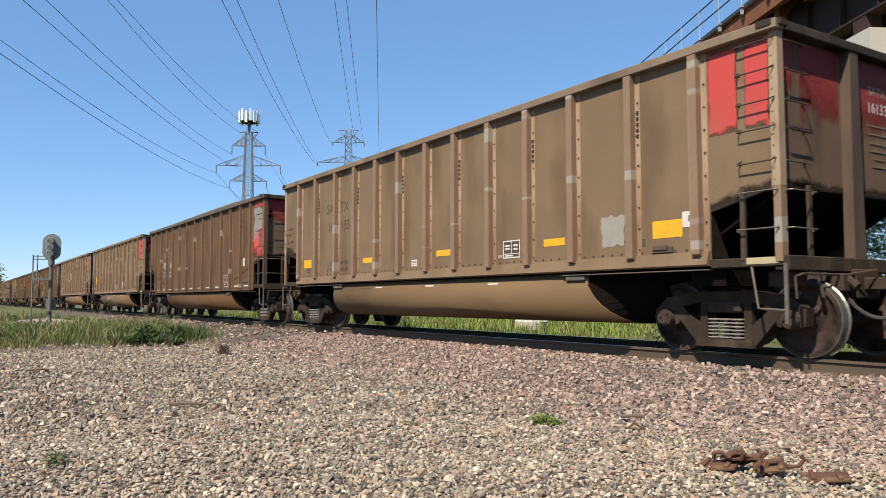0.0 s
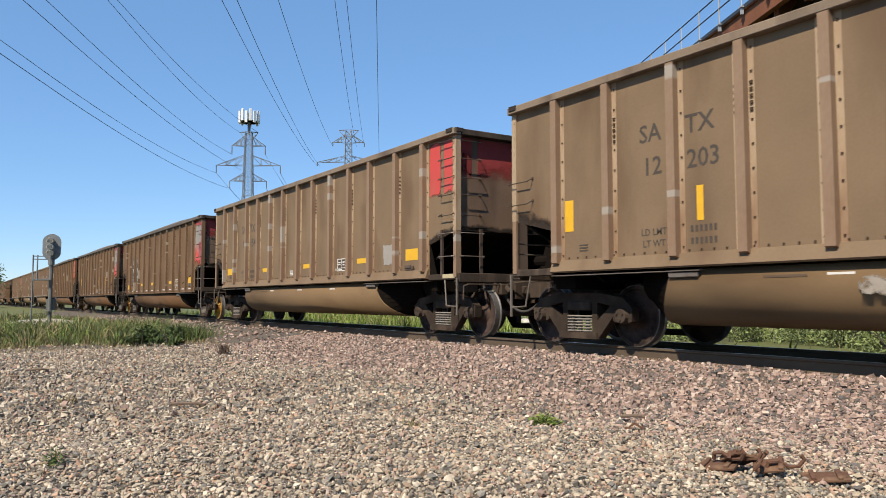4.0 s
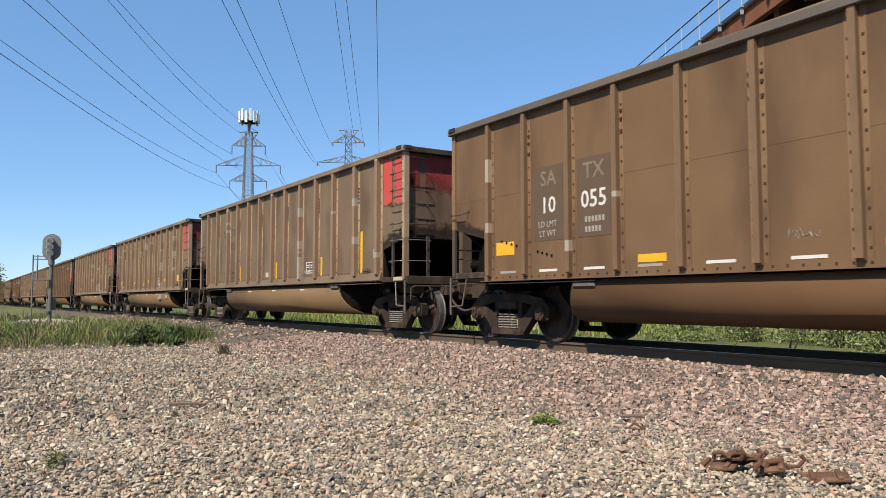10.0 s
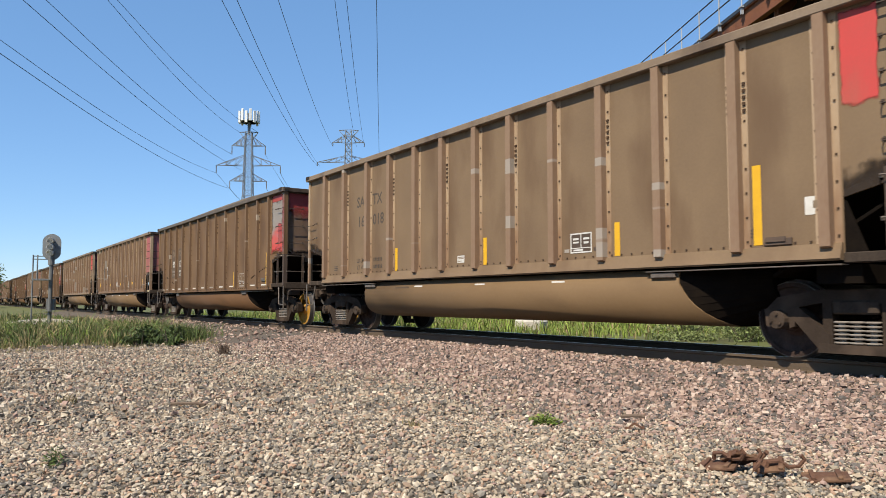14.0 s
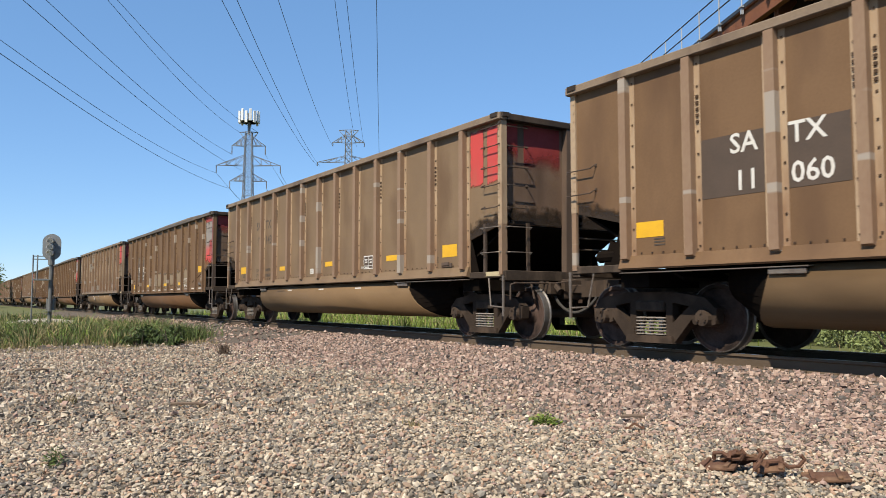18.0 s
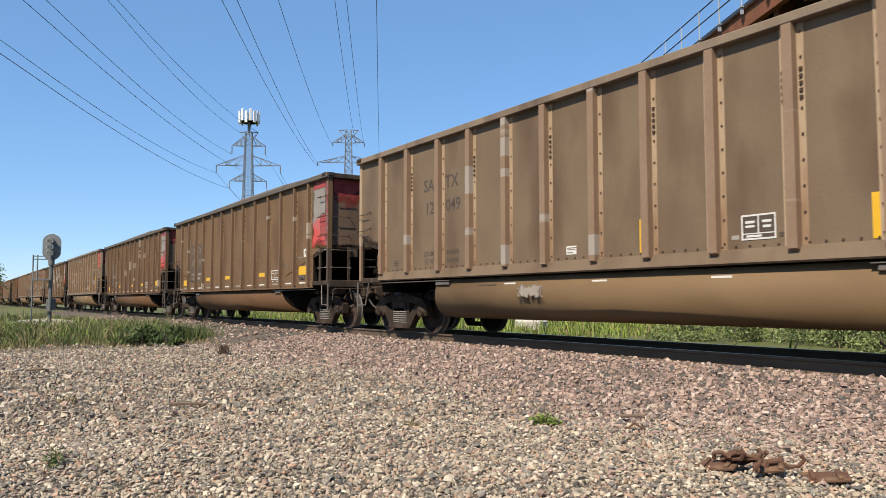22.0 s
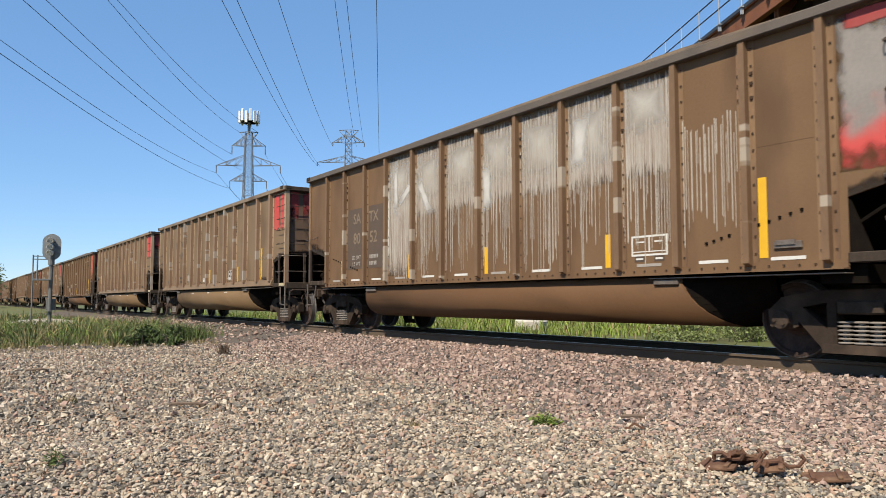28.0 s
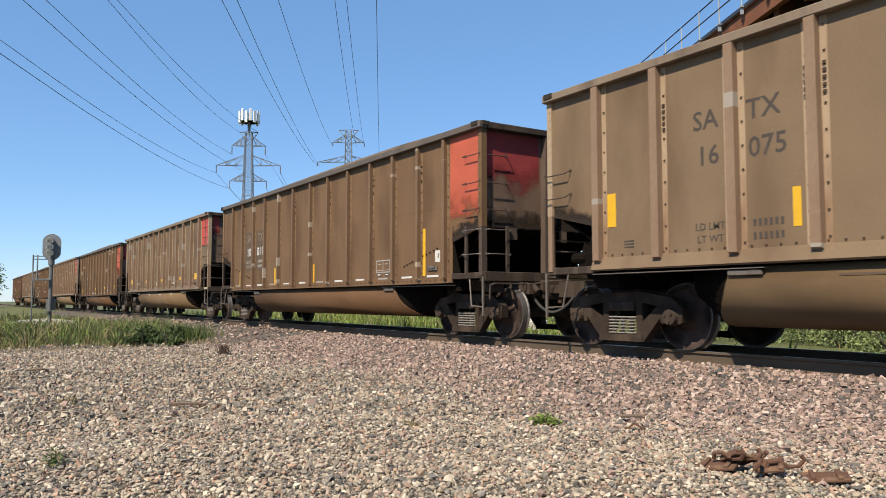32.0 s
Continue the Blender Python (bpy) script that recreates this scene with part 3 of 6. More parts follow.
for i in range(150):
    x = 3.0 - i * 0.52
    place("tie", tie_me, M_TIE, track, pose(x, random.uniform(-0.04, 0.04), random.uniform(-0.012, 0), 0, 0, random.uniform(-1, 1)))
    if i < 110:
        for y in (-0.755, 0.755):
            place("tie_plate", plate_me, M_RAIL, track, pose(x, y, 0))

# ---- stones ----
PHI = (1 + 5 ** 0.5) / 2
ICO_V = np.array([(-1, PHI, 0), (1, PHI, 0), (-1, -PHI, 0), (1, -PHI, 0), (0, -1, PHI), (0, 1, PHI), (0, -1, -PHI), (0, 1, -PHI), (PHI, 0, -1), (PHI, 0, 1), (-PHI, 0, -1), (-PHI, 0, 1)]) / 1.9
ICO_F = np.array([(0, 11, 5), (0, 5, 1), (0, 1, 7), (0, 7, 10), (0, 10, 11), (1, 5, 9), (5, 11, 4), (11, 10, 2), (10, 7, 6), (7, 1, 8), (3, 9, 4), (3, 4, 2), (3, 2, 6), (3, 6, 8), (3, 8, 9), (4, 9, 5), (2, 4, 11), (6, 2, 10), (8, 6, 7), (9, 8, 1)])
OCT_V = np.array([(1, 0, 0), (-1, 0, 0), (0, 1, 0), (0, -1, 0), (0, 0, 1), (0, 0, -1)], float)
BLK_V = np.array([(a, b, c) for a in (-0.72, 0.72) for b in (-0.72, 0.72) for c in (-0.72, 0.72)], float)
BLK_F = np.array([(0, 1, 3), (0, 3, 2), (4, 6, 7), (4, 7, 5), (0, 4, 5), (0, 5, 1), (2, 3, 7), (2, 7, 6), (0, 2, 6), (0, 6, 4), (1, 5, 7), (1, 7, 3)])
OCT_F = np.array([(0, 2, 4), (2, 1, 4), (1, 3, 4), (3, 0, 4), (2, 0, 5), (1, 2, 5), (3, 1, 5), (0, 3, 5)])
rng = np.random.default_rng(7)


def stone_cloud(x, y, size, V, F, rough=0.42, flat=0.66, lean=0.35):
    """Vertices and faces of one stone at each place, each turned, squashed and knocked about by chance."""
    n, k = len(x), len(V)
    sc = size[:, None] * rng.uniform(0.6, 1.25, (n, 3)) * np.array([1.05, 1, flat])
    v = V[None] * (1 + rng.uniform(-rough, rough, (n, k, 1))) * sc[:, None]
    a, b = rng.uniform(0, math.tau, n), rng.normal(0, lean, n)
    cb, sb = np.cos(b)[:, None], np.sin(b)[:, None]
    vy, vz = v[..., 1] * cb - v[..., 2] * sb, v[..., 1] * sb + v[..., 2] * cb
    ca, sa = np.cos(a)[:, None], np.sin(a)[:, None]
    vx, vy = v[..., 0] * ca - vy * sa, v[..., 0] * sa + vy * ca
    z = ground_z(x, y) + size * rng.uniform(-0.2, 1.0, n)
    P = np.stack([vx + x[:, None], vy + y[:, None], vz + z[:, None]], -1)
    f = F[None] + (np.arange(n) * k)[:, None, None]
    return P.reshape(-1, 3), f.reshape(-1, F.shape[1])


def scatter(n, r0, r1, a0=-41, a1=38):
    """Places in a fan before the camera's standpoint, by plan distance, evenly spread over the area."""
    r = np.sqrt(rng.uniform(r0 ** 2, r1 ** 2, n))
    th = PAN + np.radians(rng.uniform(-a1, -a0, n))
    x, y = -np.sin(th) * r, CAM_POS[1] + np.cos(th) * r
    keep = (y < -0.87)
    return x[keep], y[keep]


def pinkness(x, y):
    """Share of pink ballast: all by the track, fading out over the grey gravel."""
    return np.clip((y + 4.9 + 0.3 * np.sin(x * 0.8)) / 2.0, 0.05, 1)


def stone_field(name, n, r0, r1, size, V, F, label, a0=-41, a1=38):
    x, y = scatter(n, r0, r1, a0, a1)
    bury = (x < -22) & (y < -3.3)
    x, y = x[~bury], y[~bury]
    pink = rng.random(len(x)) < pinkness(x, y)
    for sel, m, word in ((pink, M_STONE_P, "pinkish crushed ballast"), (~pink, M_STONE_G, "grey and tan gravel")):
        s = size * np.clip(rng.lognormal(0, 0.36, sel.sum()), 0.4, 2.0) * (1.1 if m is M_STONE_P else 0.92)
        v, f = stone_cloud(x[sel], y[sel], s, V, F, 0.45, 0.95, 0.9) if len(V) == 8 else stone_cloud(x[sel], y[sel], s, V, F, 0.42, 0.78, 0.5)
        tagged(place(name, raw_mesh(name, v, f), m), word + " " + label, "gravel", kind="stuff")


stone_field("gravel", 52000, 2.2, 7.6, 0.0128, ICO_V, ICO_F, "loose on the ground")
stone_field("gravel", 118000, 7.5, 20.0, 0.0155, BLK_V, BLK_F, "covering the ground")
stone_field("gravel", 30000, 19.5, 48.0, 0.034, OCT_V, OCT_F, "covering the ground far along the track")

stone_field("gravel", 42000, 2.2, 9.0, 0.0085, OCT_V, OCT_F, "as fine chips between the stones")

stone_field("gravel", 16000, 0.2, 9.0, 0.02, OCT_V, OCT_F, "scattered all round on the ground", -180, 180)

# the stones nearest to the standpoint, one by one
STONE_ME = []
for i in range(12):
    v, f = stone_cloud(np.zeros(1), np.zeros(1), np.array([0.0165]), ICO_V, ICO_F)
    STONE_ME.append(raw_mesh("stone", v - v.mean(0), f))
M_STONE_ONE = mat("single_stone", (0.46, 0.39, 0.29), (0.30, 0.255, 0.19), rough=0.9, bump=0.4, fine=120, scale=25, per="object", per_amt=0.5)
sx, sy = scatter(290, 2.9, 5.2, -33, 33)
for i, (x, y) in enumerate(zip(sx, sy)):
    place("stone", STONE_ME[i % 12], M_STONE_ONE, ground, pose(x, y, float(ground_z(x, y)) + 0.012, random.uniform(-20, 20), random.uniform(-20, 20), random.uniform(0, 360)))

# ---- plants ----


def blades(x, y, h, lean, width, z0=None, way=None):
    """Grass blades of two quads each, bent over by chance."""
    n = len(x)
    a = rng.uniform(0, math.tau, n) if way is None else way
    dx, dy = np.cos(a), np.sin(a)
    z = (ground_z(x, y) if z0 is None else z0) - 0.02
    w = width * rng.uniform(0.6, 1.3, n)
    b = a + rng.uniform(0.6, 2.4, n)
    wx, wy = np.cos(b) * w, np.sin(b) * w
    P = np.zeros((n, 6, 3))
    l1, l2 = lean * h * 0.3, lean * h
    for i, (s, l, hh) in enumerate(((1, 0, 0), (1, l1, 0.6), (0.15, l2, 1.0))):
        for j, sg in enumerate((1, -1)):
            P[:, i * 2 + j, 0] = x + dx * l + sg * wx * s
            P[:, i * 2 + j, 1] = y + dy * l + sg * wy * s
            P[:, i * 2 + j, 2] = z + h * hh
    f = np.array([(0, 1, 3, 2), (2, 3, 5, 4)])[None] + (np.arange(n) * 6)[:, None, None]
    return P.reshape(-1, 3), f.reshape(-1, 4)


def grass_patch(name, n, x0, x1, y0, y1, h, label, dry=0.2, keepf=None, width=0.007, green=M_BLADE):
    x, y = rng.uniform(x0, x1, n), rng.uniform(y0, y1, n)
    if keepf is not None:
        k = keepf(x, y)
        x, y = x[k], y[k]
    isdry = rng.random(len(x)) < dry
    for sel, m in ((~isdry, green), (isdry, M_BLADEY)):
        cl = 0.62 + 0.38 * np.sin(x[sel] * 2.3 + 1.7 * np.sin(y[sel] * 1.9)) * np.sin(y[sel] * 2.7 + x[sel])
        hh = h * rng.lognormal(0, 0.3, sel.sum()) * cl
        v, f = blades(x[sel], y[sel], hh, rng.uniform(0.1, 0.75, sel.sum()), width)
        tagged(place(name, raw_mesh(name, v, f), m), label, "grass", kind="stuff")


def weed_edge(x, y):
    near = -20.6 - 0.35 * (y + 6) + 0.5 * np.sin(y * 2.1) + 0.35 * np.sin(y * 5.3)
    return (x < near) & (y < -2.9 + 0.25 * np.sin(x * 1.3)) & (rng.random(len(x)) < np.clip(0.45 + (near - x) * 0.4, 0, 1))


def grass_clumps(n, per, label):
    """Clumps of weeds of several greens, low and high, along the gravel's edge; blades lean out from each clump."""
    cx, cy = rng.uniform(-30, -19.6, n), rng.uniform(-11.0, -2.7, n)
    k = weed_edge(cx, cy)
    cx, cy = cx[k], cy[k]
    tint = rng.choice(3, len(cx), p=(0.52, 0.16, 0.32))
    high = rng.uniform(0.07, 0.42, len(cx)) * np.clip(0.55 + (-19.8 - cx) * 0.15, 0.5, 1.25)
    rad = rng.uniform(0.06, 0.24, len(cx))
    for t, m in enumerate((M_BLADE, M_BLADEB, M_BLADEY)):
        s = np.repeat(np.nonzero(tint == t)[0], per)
        off = rng.normal(0, 1, (len(s), 2)) * rad[s][:, None]
        way = np.arctan2(off[:, 1], off[:, 0]) + rng.normal(0, 0.5, len(s))
        v, f = blades(cx[s] + off[:, 0], cy[s] + off[:, 1], high[s] * rng.uniform(0.5, 1.4, len(s)), rng.uniform(0.1, 1.1, len(s)), 0.008, None, way)
        tagged(place("tall_grass", raw_mesh("tall_grass", v, f), m), label, "grass", kind="stuff")


grass_clumps(1100, 26, "uneven clumps of weeds and grass at the gravel's edge")
grass_patch("tall_grass", 9000, -60, -29, -16, -2.9, 0.36, "tall green weeds and grass beside the signal", 0.35, None, 0.016)
grass_patch("trackside_grass", 26000, -60, -5, 4.6, 17, 0.42, "bright green grass beyond the track", 0.22, lambda x, y: (x < -15 - 3 * rng.random(len(x))) | (rng.random(len(x)) < 0.03), 0.014, M_BLADEB)
grass_patch("dry_weeds", 3200, -48, -23, -3.5, -2.35, 0.20, "dry brown weeds along the ballast", 0.75, None, 0.012)
grass_patch("dry_grass_fringe", 2200, -21.5, -19.0, -9, -3.2, 0.10, "dry grass fringe at the gravel's edge", 0.95, None, 0.006)


def tuft(name, x, y, r, n, h, m, label, spread=0.8):
    xx, yy = x + rng.normal(0, r, n), y + rng.normal(0, r, n)
    v, f = blades(xx, yy, h * rng.uniform(0.4, 1.2, n), rng.uniform(0.2, spread, n), 0.0045)
    v[:, :2] -= (x, y)
    zz = float(ground_z(x, y))
    v[:, 2] -= zz
    ob = place(name, raw_mesh(name, v, f), m, None, pose(x, y, zz))
    return tagged(ob, label, "weed")




def leafy_weed(x, y, r, n, h, m, label):
    """A low weed of many small oval leaves on short stems."""
    zz = float(ground_z(x, y))
    a, d = rng.uniform(0, math.tau, n), r * np.sqrt(rng.random(n))
    cx, cy = np.cos(a) * d, np.sin(a) * d * 0.8
    cz = h * rng.uniform(0.15, 1.0, n) * (1.1 - d / r * 0.7)
    l, w = rng.uniform(0.012, 0.028, n), rng.uniform(0.006, 0.012, n)
    b, tip = a + rng.normal(0, 0.7, n), rng.uniform(-0.4, 0.7, n)
    P = np.zeros((n, 4, 3))
    for i, (u, v) in enumerate(((-1, 0), (0, -1), (1, 0), (0, 1))):
        P[:, i, 0] = cx + np.cos(b) * l * u - np.sin(b) * w * v
        P[:, i, 1] = cy + np.sin(b) * l * u + np.cos(b) * w * v
        P[:, i, 2] = cz + np.sin(tip) * l * u
    ob = place("weed", raw_mesh("weed", P.reshape(-1, 3), np.arange(n * 4).reshape(n, 4)), m, None, pose(x, y, zz))
    part("stems", stems(r, h), m, ob)
    return tagged(ob, label, "weed")


def stems(r, h):
    bm = bmesh.new()
    for k in range(14):
        t = k * 2.4
        d = r * (0.25 + 0.7 * (k / 14))
        bent(bm, [(0, 0, -0.01), (math.cos(t) * d * 0.5, math.sin(t) * d * 0.4, h * 0.5), (math.cos(t) * d, math.sin(t) * d * 0.8, h * (0.9 - 0.4 * k / 14))], 0.0018, 4)
    return bm


leafy_weed(-5.38, -4.62, 0.17, 520, 0.12, M_BLADEB, "small bright green weed growing in the gravel")
leafy_weed(-5.72, -8.62, 0.10, 90, 0.15, M_BLADE, "thin grey-green weed growing in the gravel")
tuft("weed", -5.9, -5.75, 0.03, 40, 0.10, M_BLADEY, "thin dry weed growing in the gravel", 0.5)
tuft("weed", -15.4, -4.42, 0.055, 150, 0.30, M_STICK, "dead brown weed clump on the gravel", 0.9)
tuft("weed", -9.2, -8.1, 0.05, 60, 0.12, M_BLADEY, "thin dry weed growing in the gravel", 0.6)
tuft("weed", -1.95, -5.1, 0.05, 60, 0.10, M_BLADE, "small green weed growing in the gravel", 0.6)
tuft("bush", -22.0, -3.55, 0.40, 1500, 0.42, M_BLADE, "dark green leafy bush at the gravel's edge", 1.0)
tuft("bush", -24.5, -4.9, 0.5, 900, 0.42, M_BLADE, "green leafy weeds at the gravel's edge", 1.0)


def tree(x, y, h, spread, n, label, seed, base=0.25, leaf=0.16):
    """A trunk with limbs and a ragged crown of many small leaves."""
    r = np.random.default_rng(seed)
    z0 = float(ground_z(x, y))
    root = new("tree")
    root.matrix_basis = pose(x, y, z0)
    tagged(root, label, "tree")
    bm = bmesh.new()
    rod(bm, (0, 0, -0.1), (0.1, 0, h * 0.45), h * 0.022, 8, h * 0.014)
    rod(bm, (0.1, 0, h * 0.45), (0, 0.1, h * 0.8), h * 0.014, 6, h * 0.006)
    cents = []
    for i in range(11):
        a = i * 2.4 + r.uniform(-0.4, 0.4)
        zz = h * (base + (0.92 - base) * (i + 0.5) / 11)
        rad = spread * r.uniform(0.45, 1.0) * (1 - 0.55 * abs(zz / h - 0.55))
        tip = (math.cos(a) * rad, math.sin(a) * rad, zz + h * 0.07)
        rod(bm, (0.08, 0, min(zz - h * 0.1, h * 0.75)), tip, h * 0.007, 5, h * 0.002)
        cents.append(tip)
    part("trunk", bm, M_BARK, root)
    c = np.array(cents + [(0, 0, h * 0.9)])
    k = r.integers(0, len(c), n)
    p = c[k] + r.normal(0, 1, (n, 3)) * np.array([spread * 0.24, spread * 0.24, h * 0.075])
    p[:, 2] = np.maximum(p[:, 2], h * base * 0.5)
    d1, d2 = r.normal(0, 1, (n, 3)), r.normal(0, 1, (n, 3))
    d1 /= np.linalg.norm(d1, axis=1)[:, None]
    d2 /= np.linalg.norm(d2, axis=1)[:, None]
    s = leaf * r.uniform(0.5, 1.3, (n, 1))
    v = np.stack([p - d1 * s, p + d2 * s * 0.45, p + d1 * s, p - d2 * s * 0.45], 1).reshape(-1, 3)
    place("crown", raw_mesh("crown", v, np.arange(n * 4).reshape(n, 4)), M_LEAF, root)
    return root


for i, (x, y, h, sp) in enumerate(((-17, 26, 5.5, 3.0), (-20.5, 29, 4.6, 2.8), (-13.5, 27, 6.6, 3.2), (-24.5, 31, 4.0, 2.6), (-11.5, 33, 7.4, 3.4), (-29, 36, 3.8, 2.8), (-16, 36, 6.2, 3.4), (-35, 42, 3.6, 2.8))):
    tree(x, y, h, sp, 10000, "leafy green tree behind the railway", 20 + i, 0.06, 0.10)
tree(-128, -4.6, 8.0, 2.6, 2500, "far dark green tree beyond the signal", 60, 0.2, 0.3)


def shrub(x, y, h, spread, n, seed, leaf=M_LEAF, label="leafy green shrub in the grass beyond the track", group="shrubs beyond the track"):
    """A low shrub: thin stems and many small leaves down to the ground."""
    r = np.random.default_rng(seed)
    root = new("shrub")
    root.matrix_basis = pose(x, y, float(ground_z(x, y)))
    tagged(root, label, "shrub", group)
    bm = bmesh.new()
    for i in range(6):
        a = i * 1.05 + r.uniform(-0.3, 0.3)
        rod(bm, (0.1 * math.cos(a), 0.1 * math.sin(a), -0.05), (spread * 0.6 * math.cos(a), spread * 0.6 * math.sin(a), h * r.uniform(0.7, 1.1)), 0.022, 5, 0.008)
    part("stems", bm, M_BARK, root)
    c = r.normal(0, 1, (26, 3)) * np.array([spread * 0.5, spread * 0.5, h * 0.35]) + np.array([0, 0, h * 0.4])
    p = c[r.integers(0, 26, n)] + r.normal(0, 1, (n, 3)) * np.array([spread * 0.13, spread * 0.13, h * 0.11])
    p[:, 2] = np.abs(p[:, 2]) + 0.02
    d1, d2 = r.normal(0, 1, (n, 3)), r.normal(0, 1, (n, 3))
    d1 /= np.linalg.norm(d1, axis=1)[:, None]
    d2 /= np.linalg.norm(d2, axis=1)[:, None]
    s = 0.045 * r.uniform(0.5, 1.4, (n, 1))
    v = np.stack([p - d1 * s, p + d2 * s * 0.5, p + d1 * s, p - d2 * s * 0.5], 1).reshape(-1, 3)
    place("foliage", raw_mesh("foliage", v, np.arange(n * 4).reshape(n, 4)), leaf, root)


shrub(-19.4, -4.45, 0.42, 0.42, 2200, 77, M_BUSH, "dark green leafy bush at the gravel's edge", "bushes at the gravel's edge")
shrub(-20.6, -4.9, 0.36, 0.5, 1800, 78, M_BUSH, "dark green leafy bush at the gravel's edge", "bushes at the gravel's edge")
for i, (x, y, h) in enumerate(((-13.2, 9.6, 0.9), (-11.6, 10.2, 1.0), (-10.2, 9.2, 0.9), (-15.0, 11.5, 0.8), (-8.6, 8.4, 0.8), (-7.2, 9.0, 1.0), (-9.4, 12.0, 1.3), (-12.4, 13.0, 1.2), (-6.0, 8.0, 0.9), (-4.8, 9.0, 1.1), (-14.2, 8.4, 0.6), (-7.8, 12.5, 1.3))):
    shrub(x, y, h, 1.0, 2600, 80 + i)

bm = bmesh.new()
lathe(bm, [(2.2, -0.1), (1.7, 0.08), (1.0, 0.2), (0.3, 0.26)], 14, "z")
tagged(place("dirt_mound", finish(bm, "dirt_mound"), M_PALE, None, pose(-41.5, -4.9, -0.44, 0, 0, 20)), "low mound of pale dirt near the signal", "dirt mound")
bm = bmesh.new()
box(bm, -0.55, 0.55, -0.35, 0.35, -0.1, 0.42, 0.06)
tagged(place("concrete_block", finish(bm, "concrete_block"), M_CONC, None, pose(-22.4, 9.6, -0.45, 3, 2, 20)), "pale concrete block in the grass beyond the track", "concrete block")

# ---- scrap on the gravel ----


def scrap_plate(name, x, y, ang, l, w, label, seed):
    r = random.Random(seed)
    z = float(ground_z(x, y)) + 0.045
    root = new(name)
    root.matrix_basis = pose(x, y, z, r.uniform(-6, 6), r.uniform(-6, 6), ang)
    tagged(root, label, "scrap metal", "scrap on the gravel")
    bm = bmesh.new()
    n = 6
    top, bot = [], []
    for i in range(n + 1):
        xx = -l / 2 + l * i / n
        w0, w1 = -w / 2 * r.uniform(0.75, 1.1), w / 2 * r.uniform(0.75, 1.1)
        zz = 0.02 * math.sin(i * 1.3 + seed)
        top.append([bm.verts.new((xx, w0, zz + 0.009)), bm.verts.new((xx, w1, zz + 0.012))])
        bot.append([bm.verts.new((xx, w0, zz - 0.009)), bm.verts.new((xx, w1, zz - 0.006))])
    for i in range(n):
        bm.faces.new((top[i][0], top[i + 1][0], top[i + 1][1], top[i][1]))
        bm.faces.new((bot[i][0], bot[i][1], bot[i + 1][1], bot[i + 1][0]))
        bm.faces.new((top[i][0], bot[i][0], bot[i + 1][0], top[i + 1][0]))
        bm.faces.new((top[i][1], top[i + 1][1], bot[i + 1][1], bot[i][1]))
    bm.faces.new((top[0][0], top[0][1], bot[0][1], bot[0][0]))
    bm.faces.new((top[n][0], bot[n][0], bot[n][1], top[n][1]))
    part("plate", bm, M_SCRAP, root)
    return root


def tie_plate(x, y, z, rx, ry, rz, label, l=0.34, w=0.2):
    """A loose tie plate with its two shoulders, and a bent rail anchor lying on it."""
    root = new("rusty_tie_plate")
    root.matrix_basis = pose(x, y, float(ground_z(x, y)) + z, rx, ry, rz)
    tagged(root, label, "scrap metal", "scrap on the gravel")
    bm = bmesh.new()
    box(bm, -l / 2, l / 2, -w / 2, w / 2, -0.01, 0.01, 0.004)
    for sx in (-0.075, 0.075):
        box(bm, sx - 0.014, sx + 0.014, -w / 2, w / 2, 0.008, 0.026, 0.003)
    part("plate", bm, M_SCRAP, root)
    return root


def rail_anchor(x, y, z, rx, ry, rz):
    bm = bmesh.new()
    bent(bm, [(-0.10, 0, 0.0), (-0.09, 0.0, 0.045), (-0.03, 0, 0.055), (0.03, 0, 0.02), (0.09, 0, 0.03), (0.12, 0, 0.075), (0.10, 0, 0.10)], 0.014, 6)
    ob = place("rail_anchor", finish(bm, "rail_anchor"), M_SCRAP, None, pose(x, y, float(ground_z(x, y)) + z, rx, ry, rz))
    tagged(ob, "bent rusty rail anchor lying on gravel", "scrap metal", "scrap on the gravel")


tie_plate(-3.22, -5.03, 0.035, 8, -6, 20, "rusty tie plate lying on gravel", 0.25, 0.17)
tie_plate(-3.13, -4.93, 0.085, -28, 14, 75, "rusty tie plate lying tilted on gravel", 0.19, 0.15)
tie_plate(-2.98, -4.84, 0.06, 22, -10, 30, "rusty tie plate lying tilted on gravel", 0.19, 0.14)
tie_plate(-2.69, -4.69, 0.04, 9, -5, 38, "flat rusty steel plate lying on gravel", 0.27, 0.14)
rail_anchor(-3.16, -5.0, 0.07, 20, 0, 10)
rail_anchor(-3.08, -4.95, 0.08, -30, 10, 60)
rail_anchor(-3.02, -4.92, 0.06, 40, 0, 120)
rail_anchor(-2.90, -4.80, 0.05, 10, 0, 40)
scrap_plate("rusty_spike", -4.55, -4.35, 40, 0.16, 0.035, "rusty track spike lying on gravel", 4)


def stick(x, y, ang, l, label):
    z = float(ground_z(x, y)) + 0.045
    bm = bmesh.new()
    bent(bm, [(-l / 2, 0, 0), (-l * 0.1, 0.02, 0.012), (l * 0.25, 0.0, 0.02), (l / 2, 0.03, 0.012)], 0.017, 6)
    bent(bm, [(l * 0.2, 0.0, 0.015), (l * 0.3, 0.03, 0.07)], 0.006, 5)
    ob = place("stick", finish(bm, "stick"), M_STICK, None, pose(x, y, z, 0, 0, ang))
    tagged(ob, label, "stick")


stick(-8.3, -7.06, 35, 0.42, "dry brown stick lying on the gravel")
stick(-13.2, -8.0, 60, 0.3, "short dry stick lying on the gravel")
stick(-4.9, -4.0, 20, 0.22, "thin dry twig lying on the gravel")
stick(-12.5, -8.35, 10, 0.25, "short dry stick lying on the gravel")

